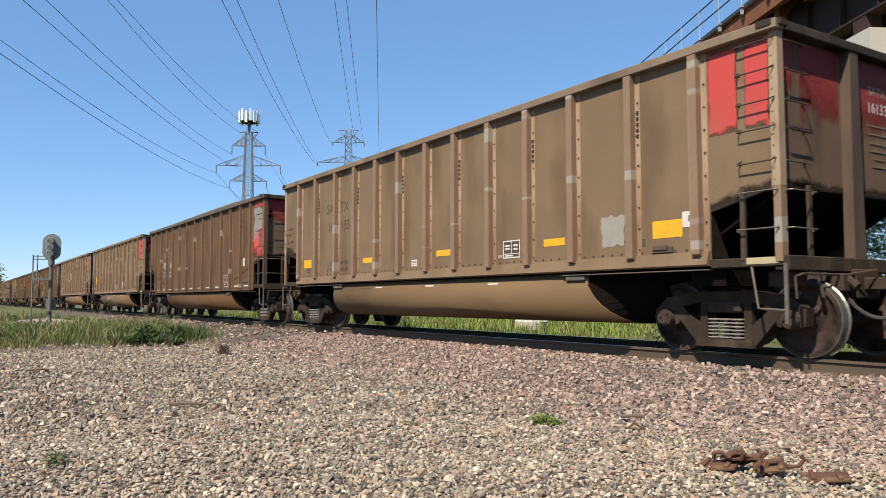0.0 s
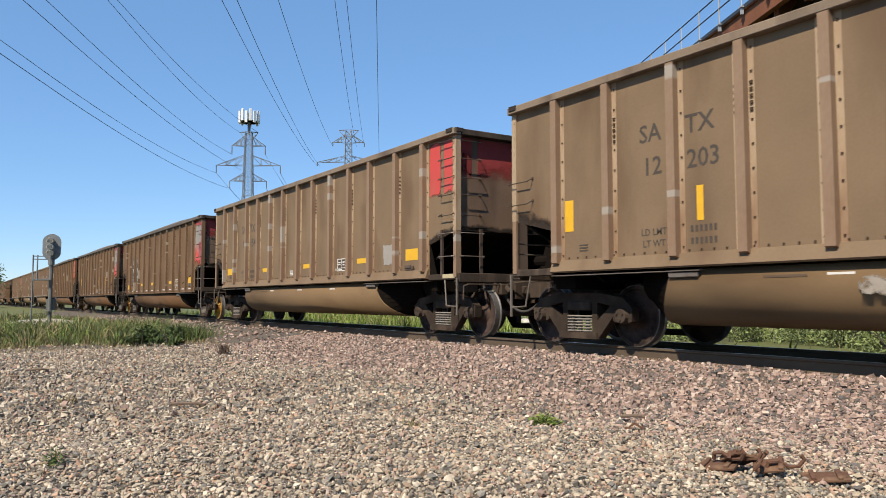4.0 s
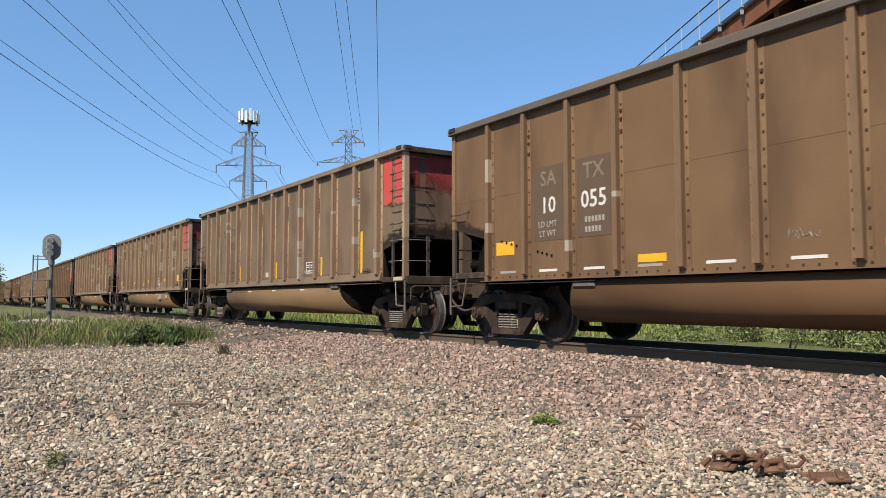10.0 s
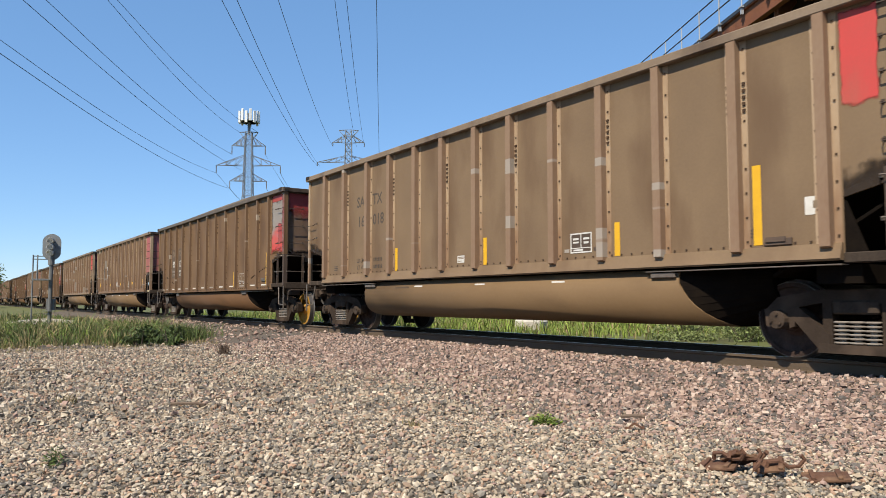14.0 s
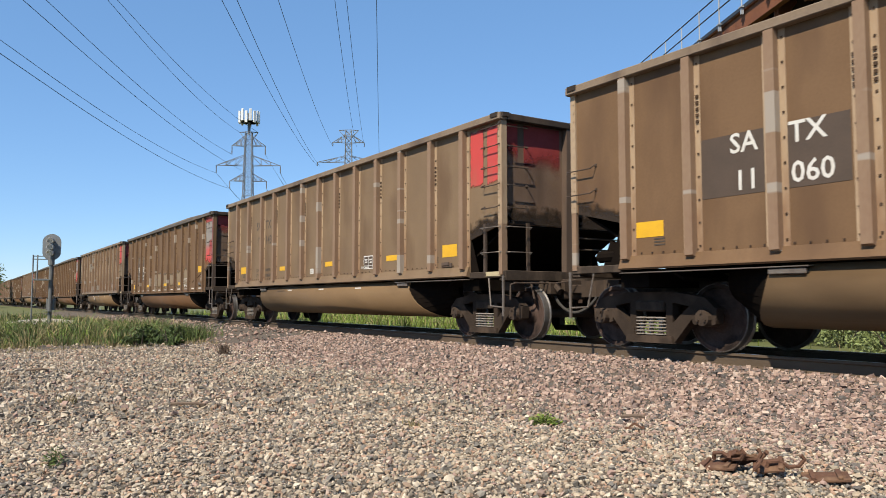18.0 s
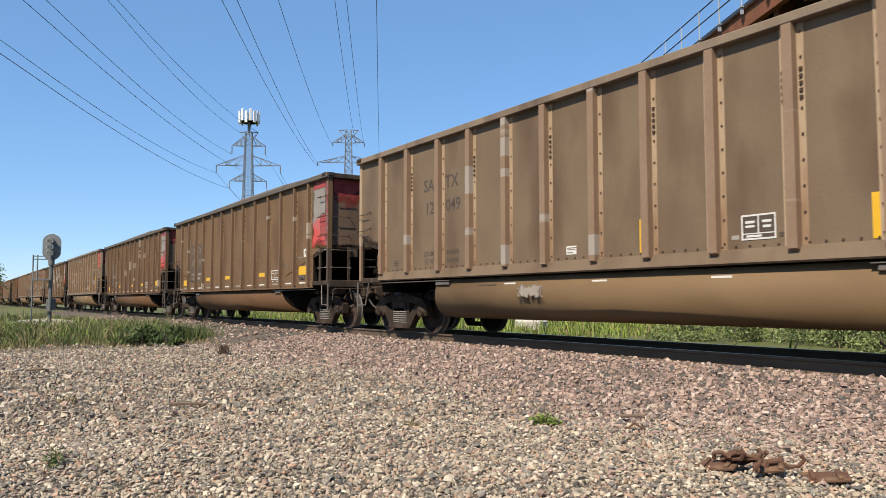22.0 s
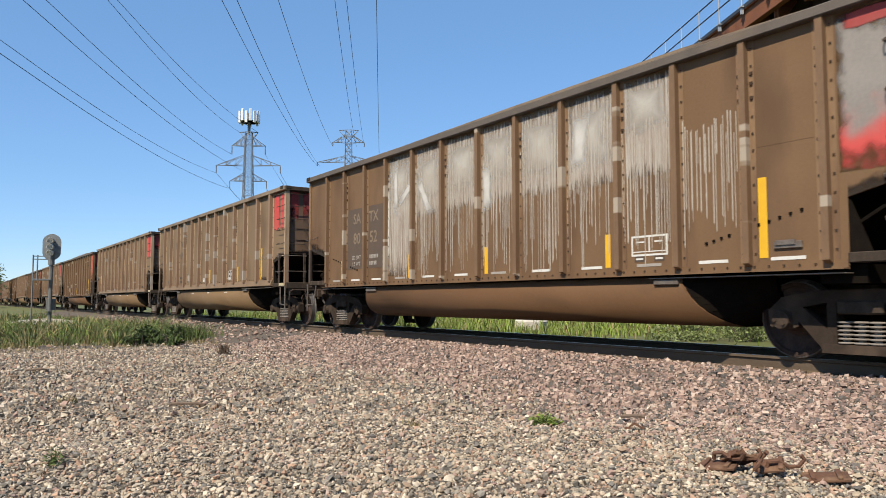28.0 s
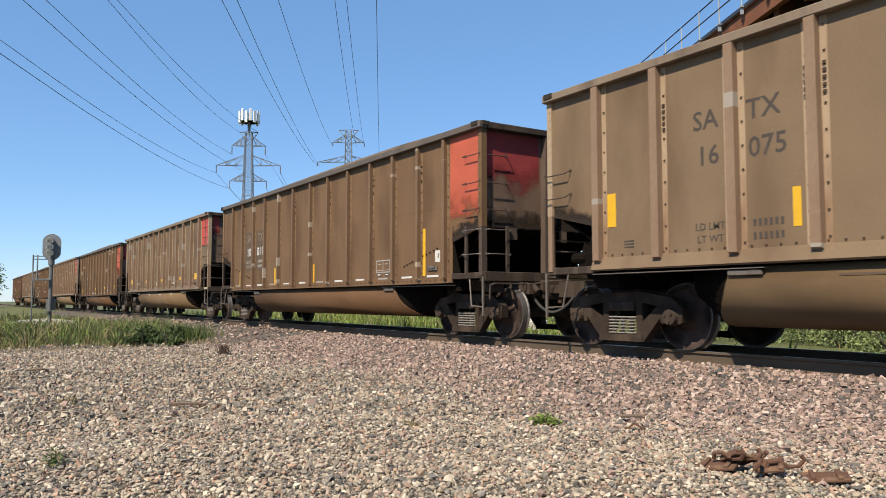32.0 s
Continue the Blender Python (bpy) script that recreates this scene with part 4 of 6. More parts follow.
# ---- bridge ----
BN, BT = Vector((0.471, 0.882, 0)), Vector((0.882, -0.471, 0))
BRIDGE = Matrix(((BT.x, BN.x, 0, 0), (BT.y, BN.y, 0, 0), (0, 0, 1, 0), (0, 0, 0, 1)))  # local x along, y across, z up
bridge = new("overpass_bridge")
bridge.matrix_basis = BRIDGE
tagged(bridge, "rust-brown weathered steel girder bridge over the railway", "bridge")
BE, BX0, BX1 = 3.6, -48.0, 24.0
bm = bmesh.new()
box(bm, BX0, BX1, BE - 0.02, BE + 0.03, 9.30, 9.86)
box(bm, BX0, BX1, BE - 0.10, BE + 0.1, 9.86, 9.90)
box(bm, BX0, BX1, BE - 0.10, BE + 0.1, 9.26, 9.30)
part("edge_beam", bm, M_CORTEN, bridge, "rust-orange steel edge beam")
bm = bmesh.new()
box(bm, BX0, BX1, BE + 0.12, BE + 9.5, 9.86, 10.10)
part("deck", bm, M_CORTEN_SHADE, bridge, "underside of the deck in a shaded steel tone")
bm = bmesh.new()
box(bm, BX0, BX1, BE - 0.12, BE + 0.05, 9.90, 10.02)
part("kerb", bm, M_DARKRAIL, bridge, "dark walkway kerb")
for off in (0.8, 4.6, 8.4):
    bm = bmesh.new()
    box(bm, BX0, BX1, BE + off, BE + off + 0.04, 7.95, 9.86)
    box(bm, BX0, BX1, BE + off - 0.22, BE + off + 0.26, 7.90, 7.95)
    part("girder", bm, M_CORTEN_SHADE, bridge, "deep weathered steel girder in a shaded tone")
bm = bmesh.new()
prism(bm, [(BE + 0.04, 9.28), (BE + 0.06, 8.95), (BE + 0.32, 8.95), (BE + 0.75, 9.5), (BE + 0.75, 9.86), (BE + 0.04, 9.86)], "x", -0.02, 0.02)
box(bm, -0.10, 0.10, BE + 0.12, BE + 0.16, 8.95, 9.26)
bracket_me = finish(bm, "bracket")
bm = bmesh.new()
prism(bm, [(BE + 0.58, 7.97), (BE + 0.8, 7.97), (BE + 0.8, 9.86), (BE + 0.74, 9.86)], "x", -0.015, 0.015)
stiff_me = finish(bm, "stiffener")
bm = bmesh.new()
box(bm, -0.04, 0.04, BE - 0.19, BE - 0.1, 9.72, 9.95)
box(bm, -0.09, 0.09, BE - 0.22, BE - 0.1, 9.93, 9.97)
stub_me = finish(bm, "post_bracket")
bm = bmesh.new()
rod(bm, (0, BE - 0.15, 9.95), (0, BE - 0.15, 11.0), 0.026, 8)
rpost_me = finish(bm, "railing_post")
nb = int((BX1 - BX0) / 1.55)
for i in range(nb + 1):
    x = BX0 + 0.4 + i * 1.55
    place("bracket", bracket_me, M_CORTEN, bridge, pose(x, 0, 0), "rusty cantilever bracket")
    place("stiffener", stiff_me, M_CORTEN_SHADE, bridge, pose(x + 0.7, 0, 0))
    place("post_bracket", stub_me, M_RAILING, bridge, pose(x, 0, 0))
    place("railing_post", rpost_me, M_RAILING, bridge, pose(x, 0, 0), "pale railing post")
for z in (10.5, 10.98):
    bm = bmesh.new()
    rod(bm, (BX0, BE - 0.15, z), (BX1, BE - 0.15, z), 0.024, 8)
    part("handrail", bm, M_DARKRAIL, bridge, "dark blue-grey handrail")
pier = new("bridge_pier")
pier.matrix_basis = BRIDGE
tagged(pier, "pale concrete bridge pier with a wide cap beam", "bridge pier")
PX = -13.55
bm = bmesh.new()
prism(bm, [(BE + 0.2, 7.3), (BE + 0.2, 6.15), (BE + 3.5, 5.5), (BE + 7.5, 5.5), (BE + 9.7, 6.15), (BE + 9.7, 7.3)], "x", PX - 0.95, PX + 0.95)
part("cap_beam", bm, M_CONC, pier, "pale concrete cap beam")
bm = bmesh.new()
box(bm, PX - 0.8, PX + 0.8, BE + 3.9, BE + 7.1, -0.6, 5.5, 0.05)
part("column", bm, M_CONC, pier)
bm = bmesh.new()
for off in (0.82, 4.62, 8.42):
    box(bm, PX - 0.25, PX + 0.25, BE + off - 0.22, BE + off + 0.22, 7.3, 7.90)
part("bearing", bm, M_CORTEN_SHADE, pier)

# ---- signal ----
sig = new("railway_signal")
SZ = float(ground_z(-34.1, -5.5))
sig.matrix_basis = pose(-34.1, -5.5, SZ, 0, 0, 72)
tagged(sig, "grey railway colour-light signal on a tall mast", "signal")
bm = bmesh.new()
rod(bm, (0, 0, -0.1), (0, 0, 2.72), 0.075, 10)
rod(bm, (0, 0, 2.55), (0, 0, 2.85), 0.12, 10)
part("mast", bm, M_SIGNAL, sig)
bm = bmesh.new()
pts = [(0.34 * math.cos(a), 3.27 + (0.19 if math.sin(a) >= 0 else -0.19) + 0.34 * math.sin(a)) for a in [math.tau * k / 28 for k in range(28)]]
prism(bm, pts, "y", -0.02, 0.02)
part("backplate", bm, M_SIGBACK, sig, "grey oval backplate")
bm = bmesh.new()
for z in (3.02, 3.27, 3.52):
    rod(bm, (0, -0.02, z), (0, -0.2, z), 0.10, 12)
    for k in range(9):
        a = radians(-20 + k * 27.5)
        rod(bm, (0.11 * math.cos(a), -0.2, z + 0.11 * math.sin(a)), (0.115 * math.cos(a), -0.42, z + 0.115 * math.sin(a) - 0.02), 0.02, 4)
part("lamp_hoods", bm, M_LAMP, sig, "grey lamp hoods")
bm = bmesh.new()
box(bm, -0.16, 0.16, 0.05, 0.3, 0.75, 1.2, 0.02)
box(bm, -0.22, 0.22, -0.16, 0.16, 0.70, 0.73)
part("junction_box", bm, M_SIGNAL, sig)
bm = bmesh.new()
for x in (-0.66, -0.5):
    rod(bm, (x, 0.0, 0.0 if x < -0.6 else 1.95), (x, 0.0, 2.95), 0.03, 6)
for z in (1.98, 2.78, 2.9):
    rod(bm, (-0.66, 0, z), (0.0, 0, z), 0.02, 6)
box(bm, -0.62, 0.0, -0.25, 0.25, 1.93, 1.96)
part("ladder_platform", bm, M_SIGBACK, sig, "steel service ladder with a small platform")
post = new("far_post")
post.matrix_basis = pose(-76.0, 2.1, 0)
bm = bmesh.new()
rod(bm, (0, 0, -0.5), (0, 0, 4.45), 0.09, 8)
rod(bm, (0, 0, 4.45), (0, 0, 4.55), 0.12, 8)
part("post", bm, M_SIGBACK, post)
tagged(post, "thin grey post beyond the train", "post")

# ---- power line towers ----


def lattice(bm, a, b, wa, wb, n, r):
    """A square lattice shaft from height a to height b, tapering, with cross braces."""
    lv = []
    for i in range(n + 1):
        f = i / n
        z, w = a + (b - a) * f, (wa + (wb - wa) * f) / 2
        lv.append([Vector((sx * w, sy * w, z)) for sx, sy in ((-1, -1), (1, -1), (1, 1), (-1, 1))])
    for u, v in zip(lv, lv[1:]):
        for k in range(4):
            rod(bm, u[k], v[k], r, 4)
            rod(bm, u[k], v[(k + 1) % 4], r * 0.6, 4)
            rod(bm, u[(k + 1) % 4], v[k], r * 0.6, 4)
            rod(bm, v[k], v[(k + 1) % 4], r * 0.6, 4)


LINE_DIR = Vector((0.86, -0.51, 0))
ARM_DIR = Vector((0.51, 0.86, 0))


def pylon(x, y, top, arms, label, waist):
    """A lattice tower; arms are (height of tip, half width, rise of the upper chord, length of insulator)."""
    root = new("power_tower")
    root.matrix_basis = pose(x, y, -0.6, 0, 0, math.degrees(math.atan2(ARM_DIR.y, ARM_DIR.x)))
    tagged(root, label, "power tower", "power towers")
    bm = bmesh.new()
    lattice(bm, 0, waist, 5.6, 1.7, 6, 0.11)
    lattice(bm, waist, top, 1.7, 1.15, 10, 0.085)
    part("lattice_shaft", bm, M_GALV, root)
    for z, hw, rise, ins in arms:
        for sg in (-1, 1):
            bm = bmesh.new()
            tip = Vector((sg * hw, 0, z))
            for sy in (-0.6, 0.6):
                lo, hi = Vector((sg * 0.65, sy, z)), Vector((sg * 0.6, sy, z + rise))
                rod(bm, lo, tip, 0.07, 4)
                rod(bm, hi, tip, 0.06, 4)
                for f in (0.33, 0.66):
                    rod(bm, lo.lerp(tip, f), hi.lerp(tip, f), 0.05, 4)
                    rod(bm, hi.lerp(tip, f - 0.33), lo.lerp(tip, f), 0.05, 4)
            part("crossarm", bm, M_GALV, root)
            if ins:
                bm = bmesh.new()
                lathe(bm, [(0.05 if i % 2 else 0.13, z - ins * i / 12) for i in range(13)], 6, "z")
                bmesh.ops.translate(bm, verts=bm.verts, vec=(sg * hw, 0, 0))
                part("insulator", bm, M_SIGBACK, root)
    return root


T1, T2 = Vector((-135.9, 37.9, 0)), Vector((-138.6, 59.7, 0))
t1 = pylon(T1.x, T1.y, 32.4, [(29.87, 3.05, 1.8, 1.6), (26.2, 5.85, 1.9, 1.4), (23.3, 3.34, 1.5, 1.4)], "tall grey lattice power tower carrying a ring of white antennas", 20.5)
bm = bmesh.new()
rod(bm, (0, 0, 32.0), (0, 0, 36.0), 0.27, 10)
part("antenna_mast", bm, M_GALV, t1)
bm = bmesh.new()
lathe(bm, [(1.7, 34.25), (1.7, 34.4), (1.4, 34.4), (1.4, 34.25)], 20, "z")
part("antenna_platform", bm, M_SIGBACK, t1)
bm = bmesh.new()
box(bm, -0.25, 0.25, -0.11, 0.11, 34.05, 36.25, 0.05)
ant_me = finish(bm, "antenna_panel")
for k in range(15):
    a = math.tau * k / 15
    place("antenna_panel", ant_me, M_ANT, t1, pose(1.85 * math.cos(a), 1.85 * math.sin(a), 0.22 * math.sin(k * 2.7), 0, 0, math.degrees(a) + 90), "white antenna panel")
t2 = pylon(T2.x, T2.y, 36.0, [(33.5, 3.2, 1.6, 0.8), (29.4, 6.3, 1.3, 0.8), (25.3, 3.3, 1.5, 0.8)], "tall grey lattice power tower in the distance", 22.0)
for root, z, hw in ((t1, 32.4, 1.7), (t2, 36.0, 2.0)):
    bm = bmesh.new()
    for sg in (-1, 1):
        for sy in (-0.5, 0.5):
            rod(bm, (sg * 0.55, sy, z - 1.5), (sg * hw, 0, z), 0.06, 4)
            rod(bm, (sg * 0.55, sy, z), (sg * hw, 0, z), 0.06, 4)
    part("peak_arm", bm, M_GALV, root)


def wire(name, a, b, sag, r=0.027, n=22):
    """A wire from a through b and on as far again, hanging between its ends."""
    a, b = Vector(a), Vector(b)
    e = a + (b - a) * 1.5
    bm = bmesh.new()
    pts = []
    for i in range(n + 1):
        f = i / n
        p = a.lerp(e, f)
        g = f * 1.5
        p.z += sag * 4 * ((g - 0.5) ** 2 - 0.25) if g < 1 else sag * 4 * 0.5 * (g - 1)
        pts.append(p)
    bent(bm, pts, r, 5)
    ob = place(name, finish(bm, name), M_WIRE)
    return tagged(ob, "dark power line wire hanging from a tower", "power line", "overhead power lines")


def arm_tip(T, side, hw, z):
    return Vector((T.x, T.y, -0.6)) + ARM_DIR * side * hw + Vector((0, 0, z))


def sight(dx, dy, dz, dist):
    return Vector(CAM_POS) + Vector((dx, dy, dz)) * dist


WIRES = [
    (arm_tip(T1, -1, 5.85, 24.8), (-0.9987, 0.0513, 0.3005), 70),
    (arm_tip(T1, -1, 3.34, 21.9), (-0.9987, 0.0518, 0.2847), 62),
    (arm_tip(T1, -1, 1.0, 25.2), (-0.9974, 0.0724, 0.3522), 64),
    (arm_tip(T1, -1, 3.05, 28.3), (-0.9954, 0.0962, 0.3568), 66),
    (arm_tip(T1, -1, 1.7, 32.4), (-0.9867, 0.1623, 0.3687), 78),
    (arm_tip(T1, 1, 1.7, 32.4), (-0.9849, 0.1729, 0.3704), 78),
    (arm_tip(T2, -1, 6.3, 28.6), (-0.9561, 0.2932, 0.3875), 62),
    (arm_tip(T2, -1, 5.8, 28.6), (-0.9503, 0.3112, 0.3896), 60),
    (arm_tip(T2, -1, 3.2, 32.7), (-0.9328, 0.3604, 0.3946), 70),
    (arm_tip(T2, 1, 1.6, 32.7), (-0.9038, 0.4279, 0.3999), 70),
    (arm_tip(T2, 1, 3.2, 32.7), (-0.8970, 0.4420, 0.4007), 70),
    (arm_tip(T2, 1, 6.3, 28.6), (-0.8787, 0.4773, 0.4024), 60),
]
for a, d, dist in WIRES:
    wire("power_line", a, sight(*d, dist), 1.2)
for T, tips in ((T1, ((-1, 5.85, 24.8), (1, 5.85, 24.8), (1, 3.05, 28.3), (-1, 3.34, 21.9), (1, 3.34, 21.9))),):
    for tp in tips:
        a = arm_tip(T, *tp)
        wire("power_line", a, a - LINE_DIR * 120 + Vector((0, 0, -3)), 3.0)

# the surroundings lie a little askew to the track: turn them about the standpoint
SWING = Matrix.Translation(CAM_POS) @ Matrix.Rotation(0.0119, 4, "Z") @ Matrix.Translation(-Vector(CAM_POS))
for ob in list(scene.collection.objects):
    if ob.parent is None and ob.type in ("MESH", "EMPTY") and ob.name.split(".")[0] not in ("ground", "railway_track", "gravel"):
        ob.matrix_basis = SWING @ ob.matrix_basis

# ---- coal cars ----
PITCH, HALF = 16.783, 7.53
TRUCK, WB, WR = 6.43, 0.91, 0.457
TURN = pose(0, 0, 0, 0, 0, 180)
RIBS_BROAD = [6.40, 5.31, 4.14, 3.09, 2.05, 0.99, -0.01, -1.09, -2.09, -3.14, -4.17, -5.34, -6.43]
RIBS_NARROW = [6.35, 5.39, 4.37, 3.35, 2.21, 1.08, 0.0, -1.17, -2.26, -3.38, -4.36, -5.40, -6.38]
TOPS = {"a": 3.88, "a2": 3.88, "a3": 3.88, "b": 3.85, "b2": 3.85, "c": 3.85, "d": 3.85}


def banded(name, base, base2, patch, amount):
    """Rib paint with worn patches along the height, other for each rib."""
    m = mat(name, base, base2, rough=0.7, scale=3, fine=30, bump=0.05, stretch=(1, 1, 0.4))
    N, L = m.node_tree.nodes, m.node_tree.links
    bs = N["Principled BSDF"]
    src = bs.inputs["Base Color"].links[0].from_socket
    tc, oi = N.new("ShaderNodeTexCoord"), N.new("ShaderNodeObjectInfo")
    ad = N.new("ShaderNodeVectorMath")
    ad.operation = "MULTIPLY_ADD"
    cb = N.new("ShaderNodeCombineXYZ")
    for i in range(3):
        L.new(oi.outputs["Random"], cb.inputs[i])
    ad.inputs[1].default_value = (0.02, 0.02, 1.0)
    sc = N.new("ShaderNodeVectorMath")
    sc.operation = "SCALE"
    sc.inputs["Scale"].default_value = 30
    L.new(cb.outputs[0], sc.inputs[0])
    L.new(tc.outputs["Object"], ad.inputs[0])
    L.new(sc.outputs[0], ad.inputs[2])
    n = N.new("ShaderNodeTexNoise")
    n.inputs["Scale"].default_value = 2.2
    n.inputs["Detail"].default_value = 2
    L.new(ad.outputs[0], n.inputs["Vector"])
    mr = N.new("ShaderNodeMapRange")
    mr.inputs[1].default_value, mr.inputs[2].default_value = amount, amount + 0.015
    L.new(n.outputs[0], mr.inputs[0])
    mx = N.new("ShaderNodeMix")
    mx.data_type = "RGBA"
    L.new(mr.outputs[0], mx.inputs[0])
    L.new(src, mx.inputs[6])
    mx.inputs[7].default_value = (*patch, 1)
    L.new(mx.outputs[2], bs.inputs["Base Color"])
    return m


M_RIBF_TAN = banded("rib_face_tan", (0.285, 0.190, 0.120), (0.235, 0.140, 0.085), (0.295, 0.25, 0.205), 0.625)
M_RIBF_BROWN = banded("rib_face_brown", (0.205, 0.122, 0.064), (0.155, 0.088, 0.047), (0.33, 0.27, 0.205), 0.63)


def rib_mesh(zt, w, fl, deep, foot=1.12, rows=9, marks_at=()):
    """A hat-section side stake: flanges, box and rows of dark rivets; marks_at are the heights of larger bolt heads."""
    bm = bmesh.new()
    z0, z1 = foot, zt - 0.12
    box(bm, -w / 2 - fl, w / 2 + fl, -1.508, -1.488, z0 + 0.02, z1)
    plain = len(bm.faces)
    heads = [(z0 + 0.15 + k * (z1 - z0 - 0.25) / (rows - 1), 0.0115) for k in range(rows)] + [(z, 0.019) for z in marks_at]
    for z, r in heads:
        for sx in (-1, 1):
            x = sx * (w / 2 + fl * 0.55)
            box(bm, x - r, x + r, -1.508 - r, -1.506, z - r, z + r)
    bm.faces.ensure_lookup_table()
    for f in bm.faces[plain:]:
        f.material_index = 1
    me = finish(bm, "stake_flange")
    me.materials.append(None)
    me.materials.append(M_RIVET)
    return me, stake_box(zt, w, deep, foot)


def stake_box(zt, w, deep, foot):
    bm = bmesh.new()
    z0, z1 = foot - 0.02, zt - 0.12
    prism(bm, [(-1.506, z0 + 0.02), (-1.506 - deep, z0 + 0.06), (-1.506 - deep, z1), (-1.506, z1)], "x", -w / 2, w / 2)
    return finish(bm, "side_stake")


def wheel_meshes():
    out = []
    bm = bmesh.new()
    lathe(bm, [(0.40, -0.72), (0.443, -0.69), (0.482, -0.695), (0.482, -0.71), (0.460, -0.725), (0.455, -0.826), (0.444, -0.829), (0.42, -0.80), (0.40, -0.74)], 36)
    out.append(finish(bm, "rim"))
    bm = bmesh.new()
    lathe(bm, [(0.442, -0.70), (0.442, -0.830), (0.395, -0.832), (0.38, -0.80), (0.31, -0.775), (0.20, -0.765), (0.16, -0.80), (0.14, -0.87), (0.09, -0.87), (0.09, -0.66), (0.16, -0.66), (0.22, -0.71)], 30)
    out.append(finish(bm, "wheel"))
    bm = bmesh.new()
    lathe(bm, [(0.085, -1.12), (0.085, -0.5), (0.078, -0.4), (0.078, 0.4), (0.085, 0.5), (0.085, 1.12)], 14)
    for sg in (-1, 1):
        lathe(bm, [(0.115, sg * 0.98), (0.12, sg * 1.1), (0.105, sg * 1.16), (0.05, sg * 1.165)], 14)
        for k in range(3):
            a = k * math.tau / 3
            rod(bm, (0.065 * math.cos(a), sg * 1.16, 0.065 * math.sin(a)), (0.065 * math.cos(a), sg * 1.185, 0.065 * math.sin(a)), 0.018, 6)
    out.append(finish(bm, "axle"))
    return out


RIM_ME, WHEEL_ME, AXLE_ME = wheel_meshes()


def frame_mesh():
    """A cast truck side frame with its windows, at y = -1.02."""
    bm = bmesh.new()
    y0, y1 = -1.10, -0.95
    prism(bm, [(-1.10, 0.56), (-0.92, 0.72), (-0.42, 0.80), (0.42, 0.80), (0.92, 0.72), (1.10, 0.56), (0.90, 0.56), (0.42, 0.65), (-0.42, 0.65), (-0.90, 0.56)], "y", y0, y1)
    for s in (-1, 1):
        prism(bm, [(s * 0.84, 0.58), (s * 0.68, 0.62), (s * 0.30, 0.30), (s * 0.30, 0.10), (s * 0.40, 0.10)], "y", y0, y1)
        prism(bm, [(s * 0.27, 0.2), (s * 0.38, 0.2), (s * 0.38, 0.70), (s * 0.27, 0.70)], "y", y0 + 0.01, y1)
        prism(bm, [(s * 1.08, 0.38), (s * 1.10, 0.58), (s * 0.70, 0.60), (s * 0.72, 0.38), (s * 0.78, 0.36), (s * 0.80, 0.54), (s * 0.98, 0.54), (s * 1.02, 0.36)], "y", y0, y1)
    prism(bm, [(-0.42, 0.10), (0.42, 0.10), (0.40, 0.20), (-0.40, 0.20)], "y", y0 - 0.05, y1)
    return finish(bm, "side_frame")


def spring_mesh():
    bm = bmesh.new()
    prof = []
    for i in range(6):
        z = 0.205 + i * 0.045
        prof += [(0.035, z), (0.07, z + 0.001), (0.085, z + 0.009), (0.085, z + 0.017), (0.07, z + 0.025), (0.035, z + 0.026)]
    lathe(bm, prof, 10, "z")
    bmesh.ops.translate(bm, verts=bm.verts, vec=(0, -1.075, 0))
    return finish(bm, "coil_spring")


FRAME_ME, SPRING_ME = frame_mesh(), spring_mesh()
bm = bmesh.new()
box(bm, -0.25, 0.25, -1.13, 1.13, 0.53, 0.68, 0.02)
box(bm, -0.3, 0.3, -0.5, 0.5, 0.62, 0.80, 0.02)
BOLSTER_ME = finish(bm, "bolster")


def wheelset(car, x, plate):
    ws = new("wheelset")
    ws.parent = car
    ws.matrix_basis = pose(x, 0, WR)
    for m in (None, TURN):
        place("rim", RIM_ME, M_TREAD, ws, m, "bright steel rim")
        place("wheel", WHEEL_ME, plate, ws, m)
    place("axle", AXLE_ME, M_CASTLT, ws)
    return ws


def truck(car, x):
    tr = place("truck", BOLSTER_ME, M_CAST, car, pose(x, 0, 0), "cast steel truck")
    for m in (None, TURN):
        place("side_frame", FRAME_ME, M_FRAME, tr, m)
    for sx in (-0.17, 0.0, 0.17):
        place("coil_spring", SPRING_ME, M_SPRING, tr, pose(sx, 0, 0))
    return tr


def grab_mesh(l, out, drop=0.0):
    """A grab iron lying along x, standing off the sheet towards -y."""
    bm = bmesh.new()
    bent(bm, [(-l / 2, 0, 0.0), (-l / 2, -out * 0.6, -drop * 0.3), (-l / 2 + 0.02, -out, -drop), (l / 2 - 0.02, -out, -drop), (l / 2, -out * 0.6, -drop * 0.3), (l / 2, 0, 0)], 0.0095, 5)
    for s in (-1, 1):
        box(bm, s * l / 2 - 0.018, s * l / 2 + 0.018, -0.014, 0.01, -0.022, 0.022)
    return finish(bm, "grab_iron")


GRAB_ME, RUNG_ME = grab_mesh(0.48, 0.10, 0.035), grab_mesh(0.52, 0.07, 0.0)
LGRAB_ME = grab_mesh(0.52, 0.10, 0.05)


def both_ends(name, me, material, car, m=None, label=""):
    m = m or Matrix()
    place(name, me, material, car, m, label)
    place(name, me, material, car, TURN @ m, label)


def four(name, me, me_mirror, material, car, label=""):
    """One at each corner; the mirrored mesh serves the other two corners."""
    for q in (me, me_mirror):
        place(name, q, material, car, None, label)
        place(name, q, material, car, TURN, label)


def mirrored(me):
    m2 = me.copy()
    m2.transform(Matrix.Diagonal((1, -1, 1, 1)))
    m2.flip_normals()
    return m2


